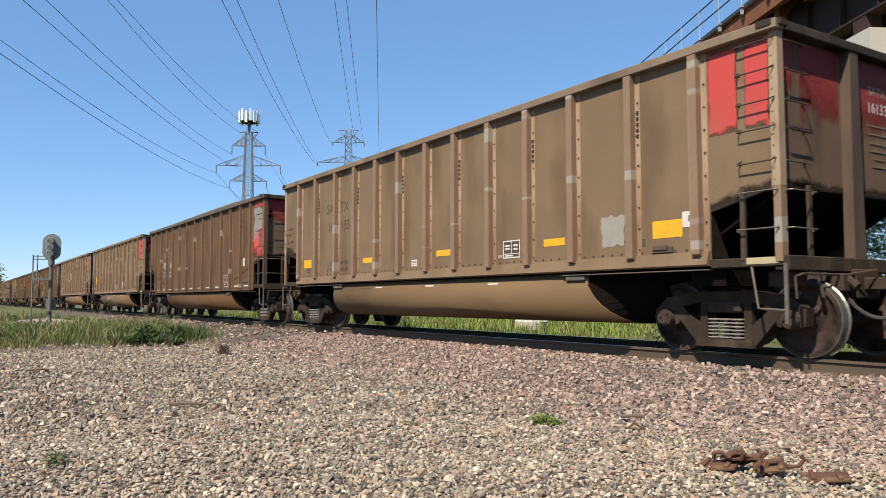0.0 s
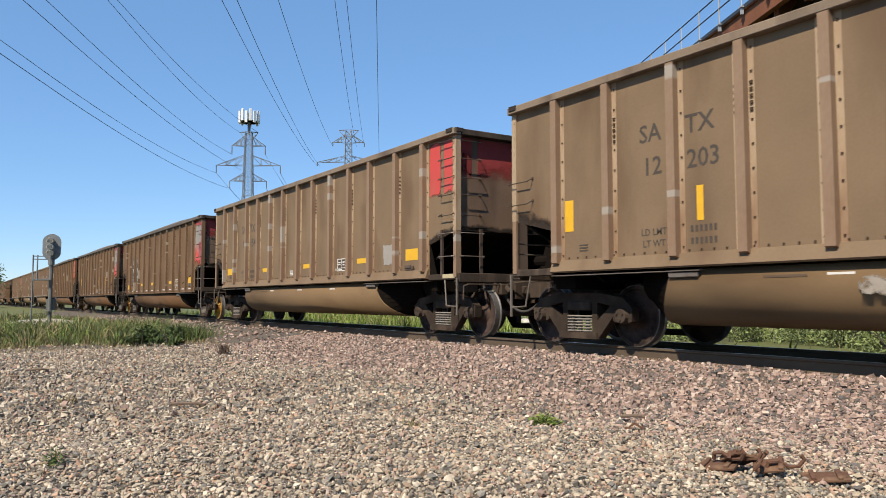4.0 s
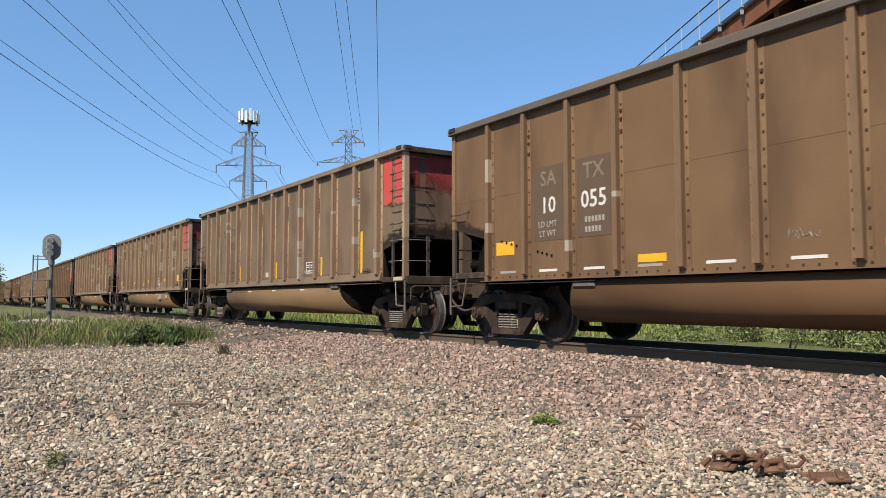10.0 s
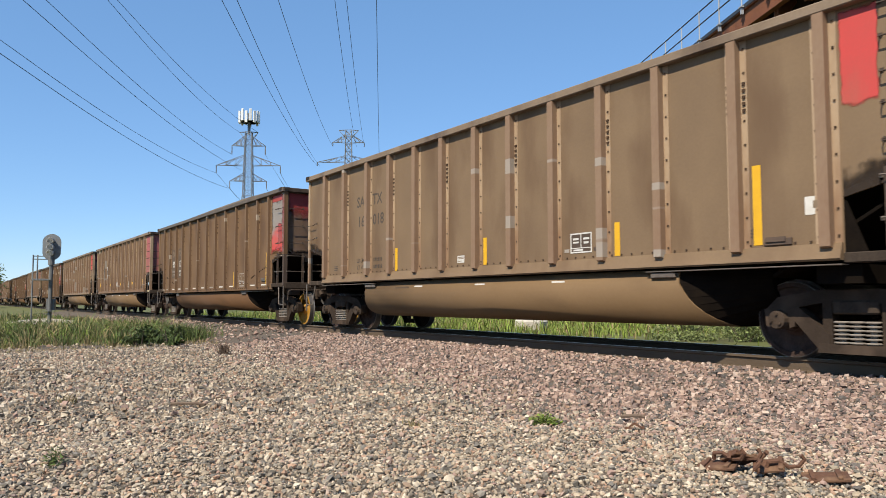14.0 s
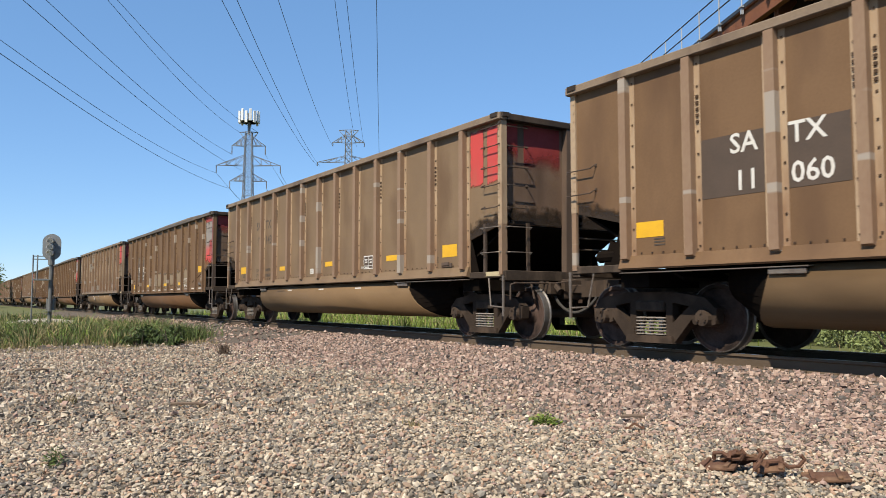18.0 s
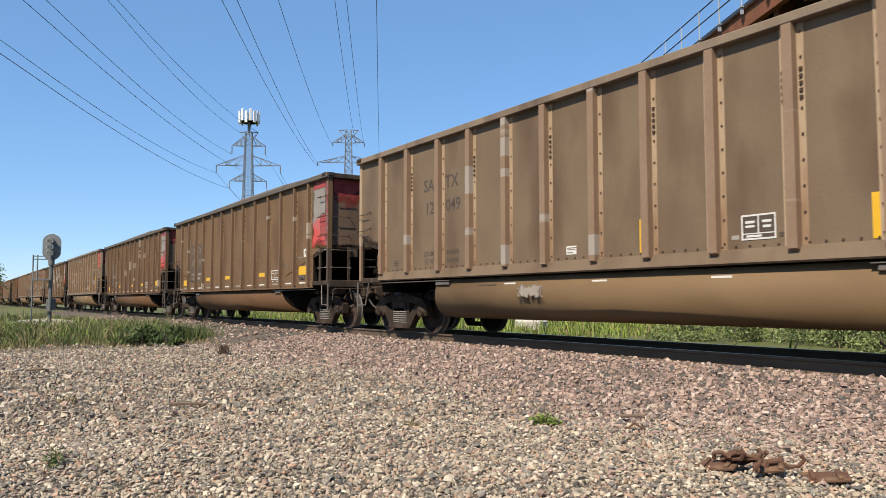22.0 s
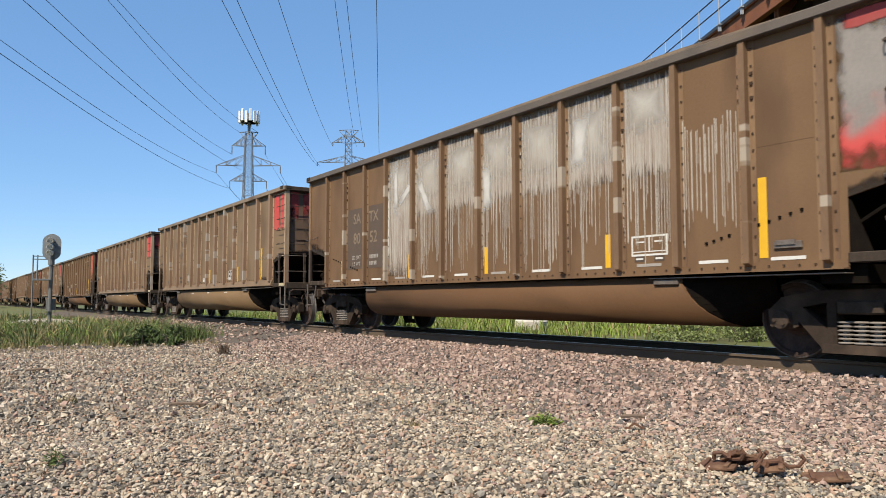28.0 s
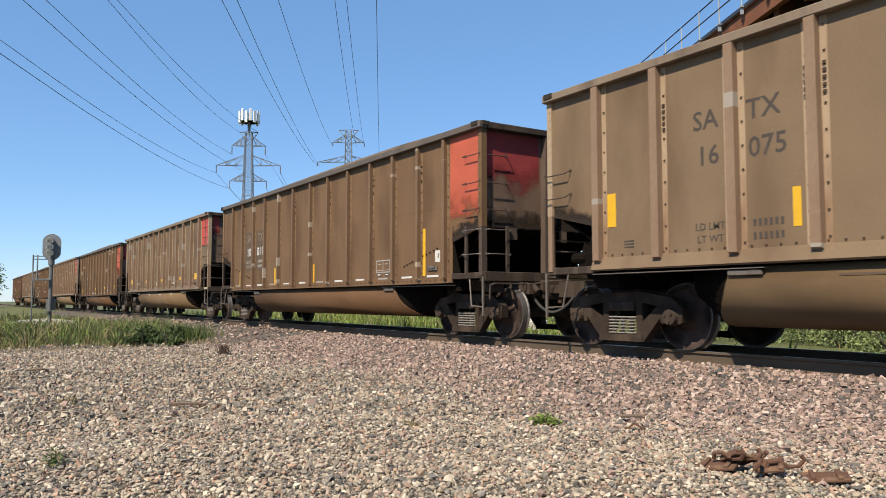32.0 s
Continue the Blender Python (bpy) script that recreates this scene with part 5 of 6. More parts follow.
def car_proto(kind):
    """One car with all its parts. kind a: tall tan car with broad stakes; b: brown car with narrow stakes; c: brown car, orange end."""
    a = kind[0] == "a"
    zt = TOPS[kind]
    side = {"a": M_TAN, "a2": M_TAN2, "a3": M_BROWN, "b": M_BROWN, "b2": M_BROWN2, "c": M_BROWN, "d": M_BROWN}[kind]
    rib, ribf = (M_RIB_TAN, M_RIBF_TAN) if a else (M_RIB_BROWN, M_RIBF_BROWN)
    tubm = M_TUB if a else M_TUBB
    car = new("coal_car")
    H = HALF
    zs = 1.10 if a else 1.01
    bm = bmesh.new()
    prism(bm, [(-H, zt - 0.05), (H, zt - 0.05), (H, 1.985), (H - 0.97, 1.755), (H - 0.97, zs + 0.04), (-H + 0.97, zs + 0.04), (-H + 0.97, 1.755), (-H, 1.985)], "y", -1.502, -1.488)
    both_ends("side_sheet", finish(bm, "side_sheet"), side, car)
    bm = bmesh.new()
    for s in (-1, 1):
        box(bm, -H - 0.04, H + 0.04, s * 1.52 - 0.09, s * 1.52 + 0.09, zt - 0.12, zt, 0.012)
    part("top_chord", bm, M_CHORD if a else M_CHORDB, car, "dusty top chord")
    bm = bmesh.new()
    box(bm, H - 0.10, H + 0.06, -1.43, 1.43, zt - 0.12, zt - 0.004, 0.012)
    both_ends("end_chord", finish(bm, "end_chord"), M_ENDCHORD, car, None, "dark end chord")
    bm = bmesh.new()
    prism(bm, [(H - 0.20, -1.625), (H - 0.02, -1.625), (H + 0.065, -1.54), (H + 0.065, -1.40), (H - 0.20, -1.40)], "z", zt - 0.07, zt + 0.003)
    cap = finish(bm, "corner_cap")
    four("corner_cap", cap, mirrored(cap), M_ENDCHORD, car, "dark corner cap")
    bm = bmesh.new()
    if a:
        prism(bm, [(-1.57, zs), (-1.588, zs + 0.02), (-1.53, zs + 0.185), (-1.48, zs + 0.19), (-1.48, zs)], "x", -H + 0.98, H - 0.98)
    else:
        prism(bm, [(-1.60, zs - 0.004), (-1.60, zs + 0.008), (-1.512, zs + 0.012), (-1.512, zs + 0.1), (-1.48, zs + 0.1), (-1.48, zs - 0.004)], "x", -H + 0.98, H - 0.98)
    both_ends("side_sill", finish(bm, "side_sill"), side, car)
    bm = bmesh.new()
    zr = zs + (0.205 if a else 0.05)
    for k in range(70):
        x = -H + 1.15 + k * (2 * H - 2.3) / 69
        box(bm, x - 0.011, x + 0.011, -1.514 if a else -1.524, -1.500, zr, zr + 0.022)
    part("bolt_line", bm, M_RIVET, car, "line of small dark bolts above the sill")
    bm = bmesh.new()
    box(bm, 3.9, H - 0.98, -1.56, -1.42, zs - 0.048, zs - 0.036)
    both_ends("lower_flange", finish(bm, "lower_flange"), M_GRABLT, car, None, "worn grey edge of the lower flange")
    bm = bmesh.new()
    box(bm, -H + 0.98, -3.8, -1.56, -1.42, zs - 0.048, zs - 0.036)
    both_ends("lower_flange", finish(bm, "lower_flange"), M_GRABLT, car, None, "worn grey edge of the lower flange")
    dims = (zt, 0.125, 0.085, 0.10, zs + 0.11, 9) if a else (zt, 0.085, 0.075, 0.08, zs + 0.06, 13)
    plain, bolted = rib_mesh(*dims), rib_mesh(*dims, (2.92, 3.0, 3.08, 3.16, 3.24) if a else (3.05, 3.22, 3.34))
    for i, x in enumerate(RIBS_BROAD if a else RIBS_NARROW):
        flange, stake = bolted if i % 2 else plain
        for m in (pose(x, 0, 0), TURN @ pose(-x, 0, 0)):
            place("side_stake", stake, ribf, car, m)
        place("stake_flange", flange, rib, car, pose(x, 0, 0), "riveted flange")
    if not a:
        bm = bmesh.new()
        prism(bm, [(H - 10.0, zt + 0.001), (H - 6.5, zt + 0.036), (H - 3.0, zt + 0.042), (H - 1.3, zt + 0.001)], "y", -1.60, -1.45)
        part("bent_lip", bm, M_CHORD, car, "bulged lip of the top chord")
        for y in (-0.78, 0.42):
            bm = bmesh.new()
            box(bm, H - 0.084, H - 0.07, y - 0.09, y + 0.09, 1.78, 1.99)
            part("end_tab", bm, M_END, car)
        bm = bmesh.new()
        box(bm, -H + 0.1, H - 1.02, -1.5045, -1.5, 2.452, 2.458)
        part("weld_seam", bm, side, car, "horizontal weld seam")
        bm = bmesh.new()
        for x0, x1, n in ((4.79, 5.12, 4), (5.52, 6.05, 5)):
            for k in range(n):
                f = k / (n - 1)
                x, z = x0 + (x1 - x0) * f, 1.38 + (x0 + (x1 - x0) * f - 4.79) * 0.235
                for sx in (-1, 1):
                    box(bm, sx * x - 0.016, sx * x + 0.016, -1.518, -1.5, z - 0.016, z + 0.016)
        part("bolt_row", bm, M_IRON, car, "slanting row of dark bolts")
    bm = bmesh.new()
    xx = H - 1.72 if a else H - 1.65
    zc = 1.30 if a else 1.26
    box(bm, xx - 0.17, xx + 0.17, -1.53, -1.502, zc, zc + 0.08, 0.006)
    box(bm, xx - 0.14, xx + 0.10, -1.545, -1.529, zc + 0.04, zc + 0.095)
    part("card_holder", bm, M_END if a else M_GRABLT, car, "small steel card holder")
    # ends
    bm = bmesh.new()
    box(bm, H - 0.10, H - 0.085, -1.47, 1.47, 1.985, zt - 0.1)
    for k in range(18):
        y = -1.4 + k * 2.8 / 17
        box(bm, H - 0.086, H - 0.075, y - 0.012, y + 0.012, 2.0, 2.025)
    both_ends("end_sheet", finish(bm, "end_sheet"), M_ENDSHEET, car)
    bm = bmesh.new()
    prism(bm, [(-0.13, 1.1), (0.13, 1.1), (0.09, zt - 0.12), (-0.09, zt - 0.12)], "x", H - 0.085, H + 0.045)
    both_ends("end_post", finish(bm, "end_post"), M_END, car)
    bm = bmesh.new()
    box(bm, H - 0.10, H + 0.005, -1.535, -1.49, 1.98, zt - 0.12)
    box(bm, H - 0.035, H + 0.005, -1.535, -1.42, 1.98, zt - 0.12)
    for k in range(13):
        z = 2.06 + k * 0.13
        box(bm, H - 0.08, H - 0.058, -1.545, -1.534, z - 0.011, z + 0.011)
    post_me = finish(bm, "corner_post")
    post_far = mirrored(post_me)
    for me_, m, mt in ((post_me, None, rib if a else side), (post_far, None, side), (post_me, TURN, rib), (post_far, TURN, rib)):
        place("corner_post", me_, mt, car, m, "riveted corner post")
    bm = bmesh.new()
    box(bm, H - 0.09, H + 0.002, -1.532, -1.49, 1.12, 1.98)
    box(bm, H - 0.035, H + 0.002, -1.532, -1.42, 1.12, 1.98)
    leg_me = finish(bm, "corner_leg")
    four("corner_leg", leg_me, mirrored(leg_me), ribf if a else M_END, car)
    # sheets and gussets are near-black to stand for shade inside the open end
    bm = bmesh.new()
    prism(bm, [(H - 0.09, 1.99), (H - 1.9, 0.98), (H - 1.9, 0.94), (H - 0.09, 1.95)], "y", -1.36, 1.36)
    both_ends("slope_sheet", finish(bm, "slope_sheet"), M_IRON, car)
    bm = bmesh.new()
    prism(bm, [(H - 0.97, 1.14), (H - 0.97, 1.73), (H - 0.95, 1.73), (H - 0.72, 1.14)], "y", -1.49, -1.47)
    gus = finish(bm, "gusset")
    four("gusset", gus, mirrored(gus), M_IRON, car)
    bm = bmesh.new()
    box(bm, H - 0.98, H + 0.02, -1.52, -1.36, 1.07, 1.18, 0.01)
    box(bm, H - 0.98, H + 0.02, 1.36, 1.52, 1.07, 1.18, 0.01)
    box(bm, H - 0.12, H + 0.06, -1.50, 1.50, 1.02, 1.19, 0.01)
    box(bm, H - 1.9, H - 0.1, -0.36, 0.36, 0.72, 1.06, 0.01)
    both_ends("end_platform", finish(bm, "end_platform"), M_CAST, car, None, "dusty end platform")
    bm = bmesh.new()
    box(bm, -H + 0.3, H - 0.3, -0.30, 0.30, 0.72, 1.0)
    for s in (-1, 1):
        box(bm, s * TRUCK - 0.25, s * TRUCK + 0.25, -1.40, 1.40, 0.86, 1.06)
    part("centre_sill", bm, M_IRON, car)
    # tub under the floor
    bm = bmesh.new()
    half = [(-1.455, zs - 0.02), (-1.492, 0.985), (-1.51, 0.90), (-1.50, 0.81), (-1.465, 0.715), (-1.405, 0.62), (-1.315, 0.53), (-1.19, 0.45), (-1.02, 0.385), (-0.8, 0.345)]
    sec = half + [(-y, z) for y, z in half[::-1]]

    def rake(z):
        """The tub's ends reach farther out at the bottom."""
        return 0.42 * min(max((1.02 - z) / 0.66, 0), 1) ** 1.8
    prism(bm, sec, "x", -4.32, 4.38)
    for v in bm.verts:
        v.co.x += math.copysign(rake(v.co.z), v.co.x)
    for f in bm.faces:
        f.smooth = abs(f.normal.x) < 0.4
    part("tub", bm, tubm, car, "rounded tub under the floor")
    for x0, x1 in ((-4.30, -3.84), (3.96, 4.36)):
        bm = bmesh.new()
        box(bm, x0, x1, -1.54, -1.47, zs - 0.125, zs - 0.06, 0.008)
        part("tub_bracket", bm, M_GRABLT, car, "grey steel bracket at the tub")
    # tub ends take near-black instead of the tub's paint: underbody shade as colour
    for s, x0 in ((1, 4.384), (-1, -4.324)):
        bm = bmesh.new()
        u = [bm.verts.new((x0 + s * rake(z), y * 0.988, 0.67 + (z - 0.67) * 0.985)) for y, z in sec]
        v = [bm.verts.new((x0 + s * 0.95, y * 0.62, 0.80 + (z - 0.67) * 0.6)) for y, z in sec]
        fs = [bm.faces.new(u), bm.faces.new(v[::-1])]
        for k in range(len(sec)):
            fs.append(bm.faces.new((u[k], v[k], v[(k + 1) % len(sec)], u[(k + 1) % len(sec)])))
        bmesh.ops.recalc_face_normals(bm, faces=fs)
        part("tub_end", bm, M_IRON, car, "tapered end of the tub, darkened as in shade")
    bm = bmesh.new()
    box(bm, -H + 0.1, H - 0.1, -1.48, 1.48, zt - 0.62, zt - 0.55)
    part("coal_load", bm, M_COAL, car, "load of black coal below the rim")
    # ladders and grabs
    heights = (2.30, 2.68, 3.0, 3.36, 3.70) if a else (2.32, 2.80, 3.30)
    for z in heights:
        both_ends("grab_iron", GRAB_ME, M_GRAB, car, pose(H - 0.285, -1.50, z))
        both_ends("grab_iron", GRAB_ME, M_GRAB, car, pose(H - 0.085, -1.18, z, 0, 0, 90))
    for z in (2.28, 2.64) if a else (2.28,):
        place("grab_iron", LGRAB_ME, M_GRAB, car, pose(-H + 0.23, -1.50, z))
    for dims in ((H - 0.535, H - 0.475, -1.53, -1.49, 1.15, 2.02), (H - 0.04, H + 0.0, -0.98, -0.92, 1.15, 2.02)):
        bm = bmesh.new()
        box(bm, *dims)
        both_ends("ladder_stile", finish(bm, "ladder_stile"), M_GRAB, car)
    for z in (1.50, 1.93):
        both_ends("ladder_rung", RUNG_ME, M_GRABLT, car, pose(H - 0.30, -1.52, z), "worn bright steel rung")
        both_ends("ladder_rung", RUNG_ME, M_GRABLT, car, pose(H, -1.18, z, 0, 0, 90), "worn bright steel rung")
    bm = bmesh.new()
    bent(bm, [(H - 0.42, -1.50, 1.08), (H - 0.32, -1.53, 0.59), (H + 0.04, -1.53, 0.57)], 0.015, 6)
    box(bm, H + 0.02, H + 0.06, -1.55, -1.525, 0.42, 1.10)
    st = finish(bm, "stirrup_step")
    four("stirrup_step", st, mirrored(st), M_GRABLT, car, "worn grey stirrup step")
    # couplers, hoses
    bm = bmesh.new()
    box(bm, H - 0.1, H + 0.45, -0.09, 0.09, 0.80, 0.96, 0.02)
    prism(bm, [(H + 0.45, -0.16), (H + 0.45, 0.10), (H + 0.70, 0.20), (H + 0.92, 0.16), (H + 0.80, 0.05), (H + 0.84, -0.08), (H + 0.70, -0.16)], "z", 0.74, 1.02)
    box(bm, H - 0.06, H + 0.12, -0.26, 0.26, 0.70, 1.06, 0.02)
    both_ends("coupler", finish(bm, "coupler"), M_CASTLT, car)
    bm = bmesh.new()
    bent(bm, [(H + 0.05 + 0.75 * k / 12, -0.46 + 0.36 * k / 12, 0.86 - 0.44 * math.sin(math.pi * min(k / 12 * 0.95, 1)) ** 0.7 * (1 - 0.25 * k / 12)) for k in range(13)], 0.027, 8)
    both_ends("air_hose", finish(bm, "air_hose"), M_HOSE, car, None, "dusty rubber air hose")
    bm = bmesh.new()
    bent(bm, [(H + 0.06, -1.40, 0.95), (H + 0.12, -1.35, 0.98), (H + 0.12, -0.5, 0.98), (H + 0.3, -0.15, 1.04)], 0.014, 6)
    bent(bm, [(H + 0.06, -1.40, 0.95), (H + 0.10, -1.44, 0.70)], 0.014, 6)
    both_ends("uncoupling_lever", finish(bm, "uncoupling_lever"), M_GRAB, car)
    bm = bmesh.new()
    box(bm, H - 0.02, H + 0.16, -0.62, -0.34, 0.78, 1.0, 0.02)
    rod(bm, (H + 0.12, -0.48, 0.95), (H + 0.26, -0.48, 0.84), 0.05, 8)
    both_ends("hose_bracket", finish(bm, "hose_bracket"), M_CASTLT, car, None, "brown brake pipe bracket")
    bm = bmesh.new()
    box(bm, H - 0.35, H - 0.02, -1.30, -1.02, 0.84, 1.02, 0.02)
    both_ends("end_beam_bracket", finish(bm, "end_beam_bracket"), M_CASTLT, car)
    bm = bmesh.new()
    bent(bm, [(H + 0.05, -0.95, 1.0), (H + 0.10, -0.92, 0.72), (H + 0.02, -0.80, 0.60)], 0.02, 6)
    both_ends("brake_pipe", finish(bm, "brake_pipe"), M_GRAB, car)
    for x in (TRUCK, -TRUCK):
        truck(car, x)
    # brake gear on the rear platform
    bm = bmesh.new()
    rod(bm, (-H + 0.55, -1.05, 1.38), (-H + 0.55, -0.25, 1.38), 0.20, 12)
    rod(bm, (-H + 0.3, -1.25, 1.32), (-H + 0.95, -1.25, 1.32), 0.09, 10)
    prism(bm, [(-H + 0.40, 1.15), (-H + 0.95, 1.15), (-H + 0.80, 1.42), (-H + 0.55, 1.55)], "y", -1.30, -1.22)
    rod(bm, (-H + 0.75, -1.3, 1.18), (-H + 0.75, -0.6, 1.18), 0.05, 8)
    part("brake_gear", bm, M_IRON, car, "grey brake cylinder and valve")
    bm = bmesh.new()
    for z in (1.45, 1.62):
        rod(bm, (-H - 0.02, -1.45, z), (-H - 0.02, 1.45, z), 0.014, 5)
    part("end_rail", bm, M_GRABLT, car)
    return car


DECAL_ME = {}


def decal(car, x0, x1, z0, z1, material, name, label="", y=-1.5045, end=False, jag=0, tilt=0.0):
    """A thin painted or stuck-on patch on the near side (or on the front end)."""
    key = (round(x1 - x0, 3), round(z1 - z0, 3), jag)
    if key not in DECAL_ME:
        bm = bmesh.new()
        w, h = key[0] / 2, key[1] / 2
        if jag:
            r = random.Random(jag)
            pts = []
            for i in range(26):
                t = math.tau * i / 26
                c, s = math.cos(t), math.sin(t)
                f = 1 / max(abs(c), abs(s)) * r.uniform(0.78, 1.0)
                pts.append((c * f * w, s * f * h))
        else:
            pts = [(-w, -h), (w, -h), (w, h), (-w, h)]
        prism(bm, pts, "y", -0.0015, 0.0025)
        DECAL_ME[key] = finish(bm, name)
    m = pose((x0 + x1) / 2, y, (z0 + z1) / 2, 0, tilt, 0)
    if end:
        m = pose(HALF - 0.0815, (x0 + x1) / 2, (z0 + z1) / 2, 0, 0, 90)
    return place(name, DECAL_ME[key], material, car, m, label)


def lettering(car, x, z, text, size, material, label="", end=False, y=-1.5085):
    m = pose(HALF - 0.077, x, z, 0, 0, 90) if end else pose(x, y, z)
    return place("lettering", letters(text, size), material, car, m, label)


PX3, PX4 = -4.86, -3.86  # the two panels that carry the car's marks


def marks(car, num, style, extra):
    """Owner's mark and number over two panels, in faded black on tan or white on black panels."""
    a, b = num
    if style in ("dark", "mid", "dim", "dim2"):
        panel, mark, number = {"dark": (M_BLACKP, M_FADEL, M_WHITE), "mid": (M_DIMPANEL, M_DIMLET, M_WHITE), "dim": (M_DIMPANEL2, M_DIMLET, M_DIMLET), "dim2": (M_DIMPANEL2, M_DIMLET, M_WHITE)}[style]
        weights = [w for k, w in WEIGHTS.items() if k in extra]
        dim = style == "dim"
        low = 0.21 if dim else 0.0
        for x, t, n in ((PX3 + 0.05, "SA", a), (PX4 - 0.14, "TX", b)) if dim else ((PX3, "SA", a), (PX4, "TX", b)):
            decal(car, x - (0.47 if dim and t == "SA" else 0.35), x + (0.42 if dim and t == "TX" else 0.34), 1.615 - low, 2.79, panel, "stencil_panel", "dark painted panel behind the lettering")
            lettering(car, x, 2.585 - low * 0.2, t, 0.33, mark, "faded owner's mark")
            lettering(car, x, 2.16 - low * 0.35, n, 0.36, number, "stencilled car number")
            for i, (z, w) in enumerate(((1.872 - low, "LD LMT"), (1.724 - low, "LT WT"))):
                if t == "SA":
                    lettering(car, x - 0.02, z, w, 0.13, M_FADEL, "white stencilled words")
                elif weights:
                    lettering(car, x + 0.02, z, weights[0][i], 0.13, M_WHITE, "white stencilled numbers")
                else:
                    for k in range(6 - i):
                        xx = x - 0.16 + k * 0.07
                        decal(car, xx - 0.022, xx + 0.022, z - 0.042, z + 0.042, M_FADEL, "small_print", "small white print", y=-1.5085)
        return
    m = M_WHITE if style == "white" else M_FADED
    low = 0.37 if style == "white" else 0.0
    flush = -1.5085 if style == "white" else -1.5032
    if style == "white":
        decal(car, -5.20, -4.27, 1.93, 2.67, M_BLACKP, "stencil_panel", "dark painted panel behind the lettering")
        decal(car, -4.05, -3.31, 1.93, 2.67, M_BLACKP, "stencil_panel", "dark painted panel behind the lettering")
    for x, t, n in ((-4.56, "SA", a), (-3.74, "TX", b)):
        lettering(car, x - (0.05 if t == "TX" else 0.03), 2.91 - low, t, 0.34, m, "faded black owner's mark" if style != "white" else "", y=flush)
        lettering(car, x, 2.46 - low, n, 0.34, m, "faded black car number" if style != "white" else "", y=flush)
    if style != "white":
        for z in (1.585, 1.43):
            lettering(car, -4.55, z, "LD LMT" if z > 1.5 else "LT WT", 0.13, M_FADED, y=flush)
            for k in range(6):
                x = -3.93 + k * 0.07
                decal(car, x - 0.018, x + 0.018, z - 0.04, z + 0.04, M_FADED, "small_print", "faded small print")


M_FADEL = mat("faded_white_stencil", (0.40, 0.36, 0.31), (0.30, 0.26, 0.22), rough=0.7, scale=6, fine=50)


RIBS = list(RIBS_BROAD)


def panel_x(i, f=0.5):
    """x of a place in panel i, counted from the front; f runs from its rear stake to its front one."""
    hi = HALF if i == 0 else RIBS[i - 1]
    lo = RIBS[i] if i < 13 else -HALF
    return lo + (hi - lo) * f


SOOT_ME = []


def soot(car, thick):
    """Black soot along the edges of the open end, thickest at the edge."""
    H = HALF
    if not SOOT_ME:
        bm = bmesh.new()
        prism(bm, [(0.0, 0.0), (0.83, 0.197), (0.83, 0.62), (0.0, 0.42)], "y", -0.0015, 0.0015)
        SOOT_ME.append(finish(bm, "soot_edge"))
        bm = bmesh.new()
        prism(bm, [(-0.63, 0), (0.63, 0), (0.63, 0.42), (-0.63, 0.42)], "y", -0.0015, 0.0015)
        SOOT_ME.append(finish(bm, "soot_edge"))
        rear = SOOT_ME[0].copy()
        rear.transform(Matrix.Diagonal((-1, 1, 1, 1)))
        rear.flip_normals()
        SOOT_ME.append(rear)
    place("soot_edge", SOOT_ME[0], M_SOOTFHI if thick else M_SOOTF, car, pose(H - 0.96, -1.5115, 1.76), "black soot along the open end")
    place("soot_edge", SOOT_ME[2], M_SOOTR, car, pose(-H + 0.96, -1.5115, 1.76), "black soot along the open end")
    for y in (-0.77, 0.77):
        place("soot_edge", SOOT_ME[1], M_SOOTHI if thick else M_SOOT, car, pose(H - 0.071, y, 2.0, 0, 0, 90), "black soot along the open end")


def chalk(car, x, z, w):
    """A thin looping scrawl drawn on the side."""
    r = random.Random(round(x * 100))
    bm = bmesh.new()
    pts = [(x - w / 2 + w * k / 22 + r.uniform(-0.03, 0.03), -1.508, z + r.uniform(-0.07, 0.07) * (1 if k % 2 else -0.8)) for k in range(23)]
    bent(bm, pts, 0.0035, 4)
    part("chalk_scrawl", bm, M_FADEL, car, "thin chalk scrawl")


def drips(car, x0, x1, top, low, n, seed):
    """Runs of white paint, each of its own length and width."""
    r = random.Random(seed)
    bm = bmesh.new()
    for k in range(n):
        x = x0 + (x1 - x0) * (k + r.uniform(0.1, 0.9)) / n
        w, z1 = r.uniform(0.003, 0.0085), top - r.uniform(0, 0.35)
        z0 = max(1.13, low + (z1 - low) * r.random() ** 2.0 * 0.9 - r.uniform(0, 0.5))
        prism(bm, [(x - w, z1), (x + w, z1), (x + w * 0.9, z0 + 0.03), (x, z0), (x - w * 0.9, z0 + 0.03)], "y", -1.5095, -1.5055)
    part("paint_drips", bm, M_DRIP, car, "thin white paint runs")


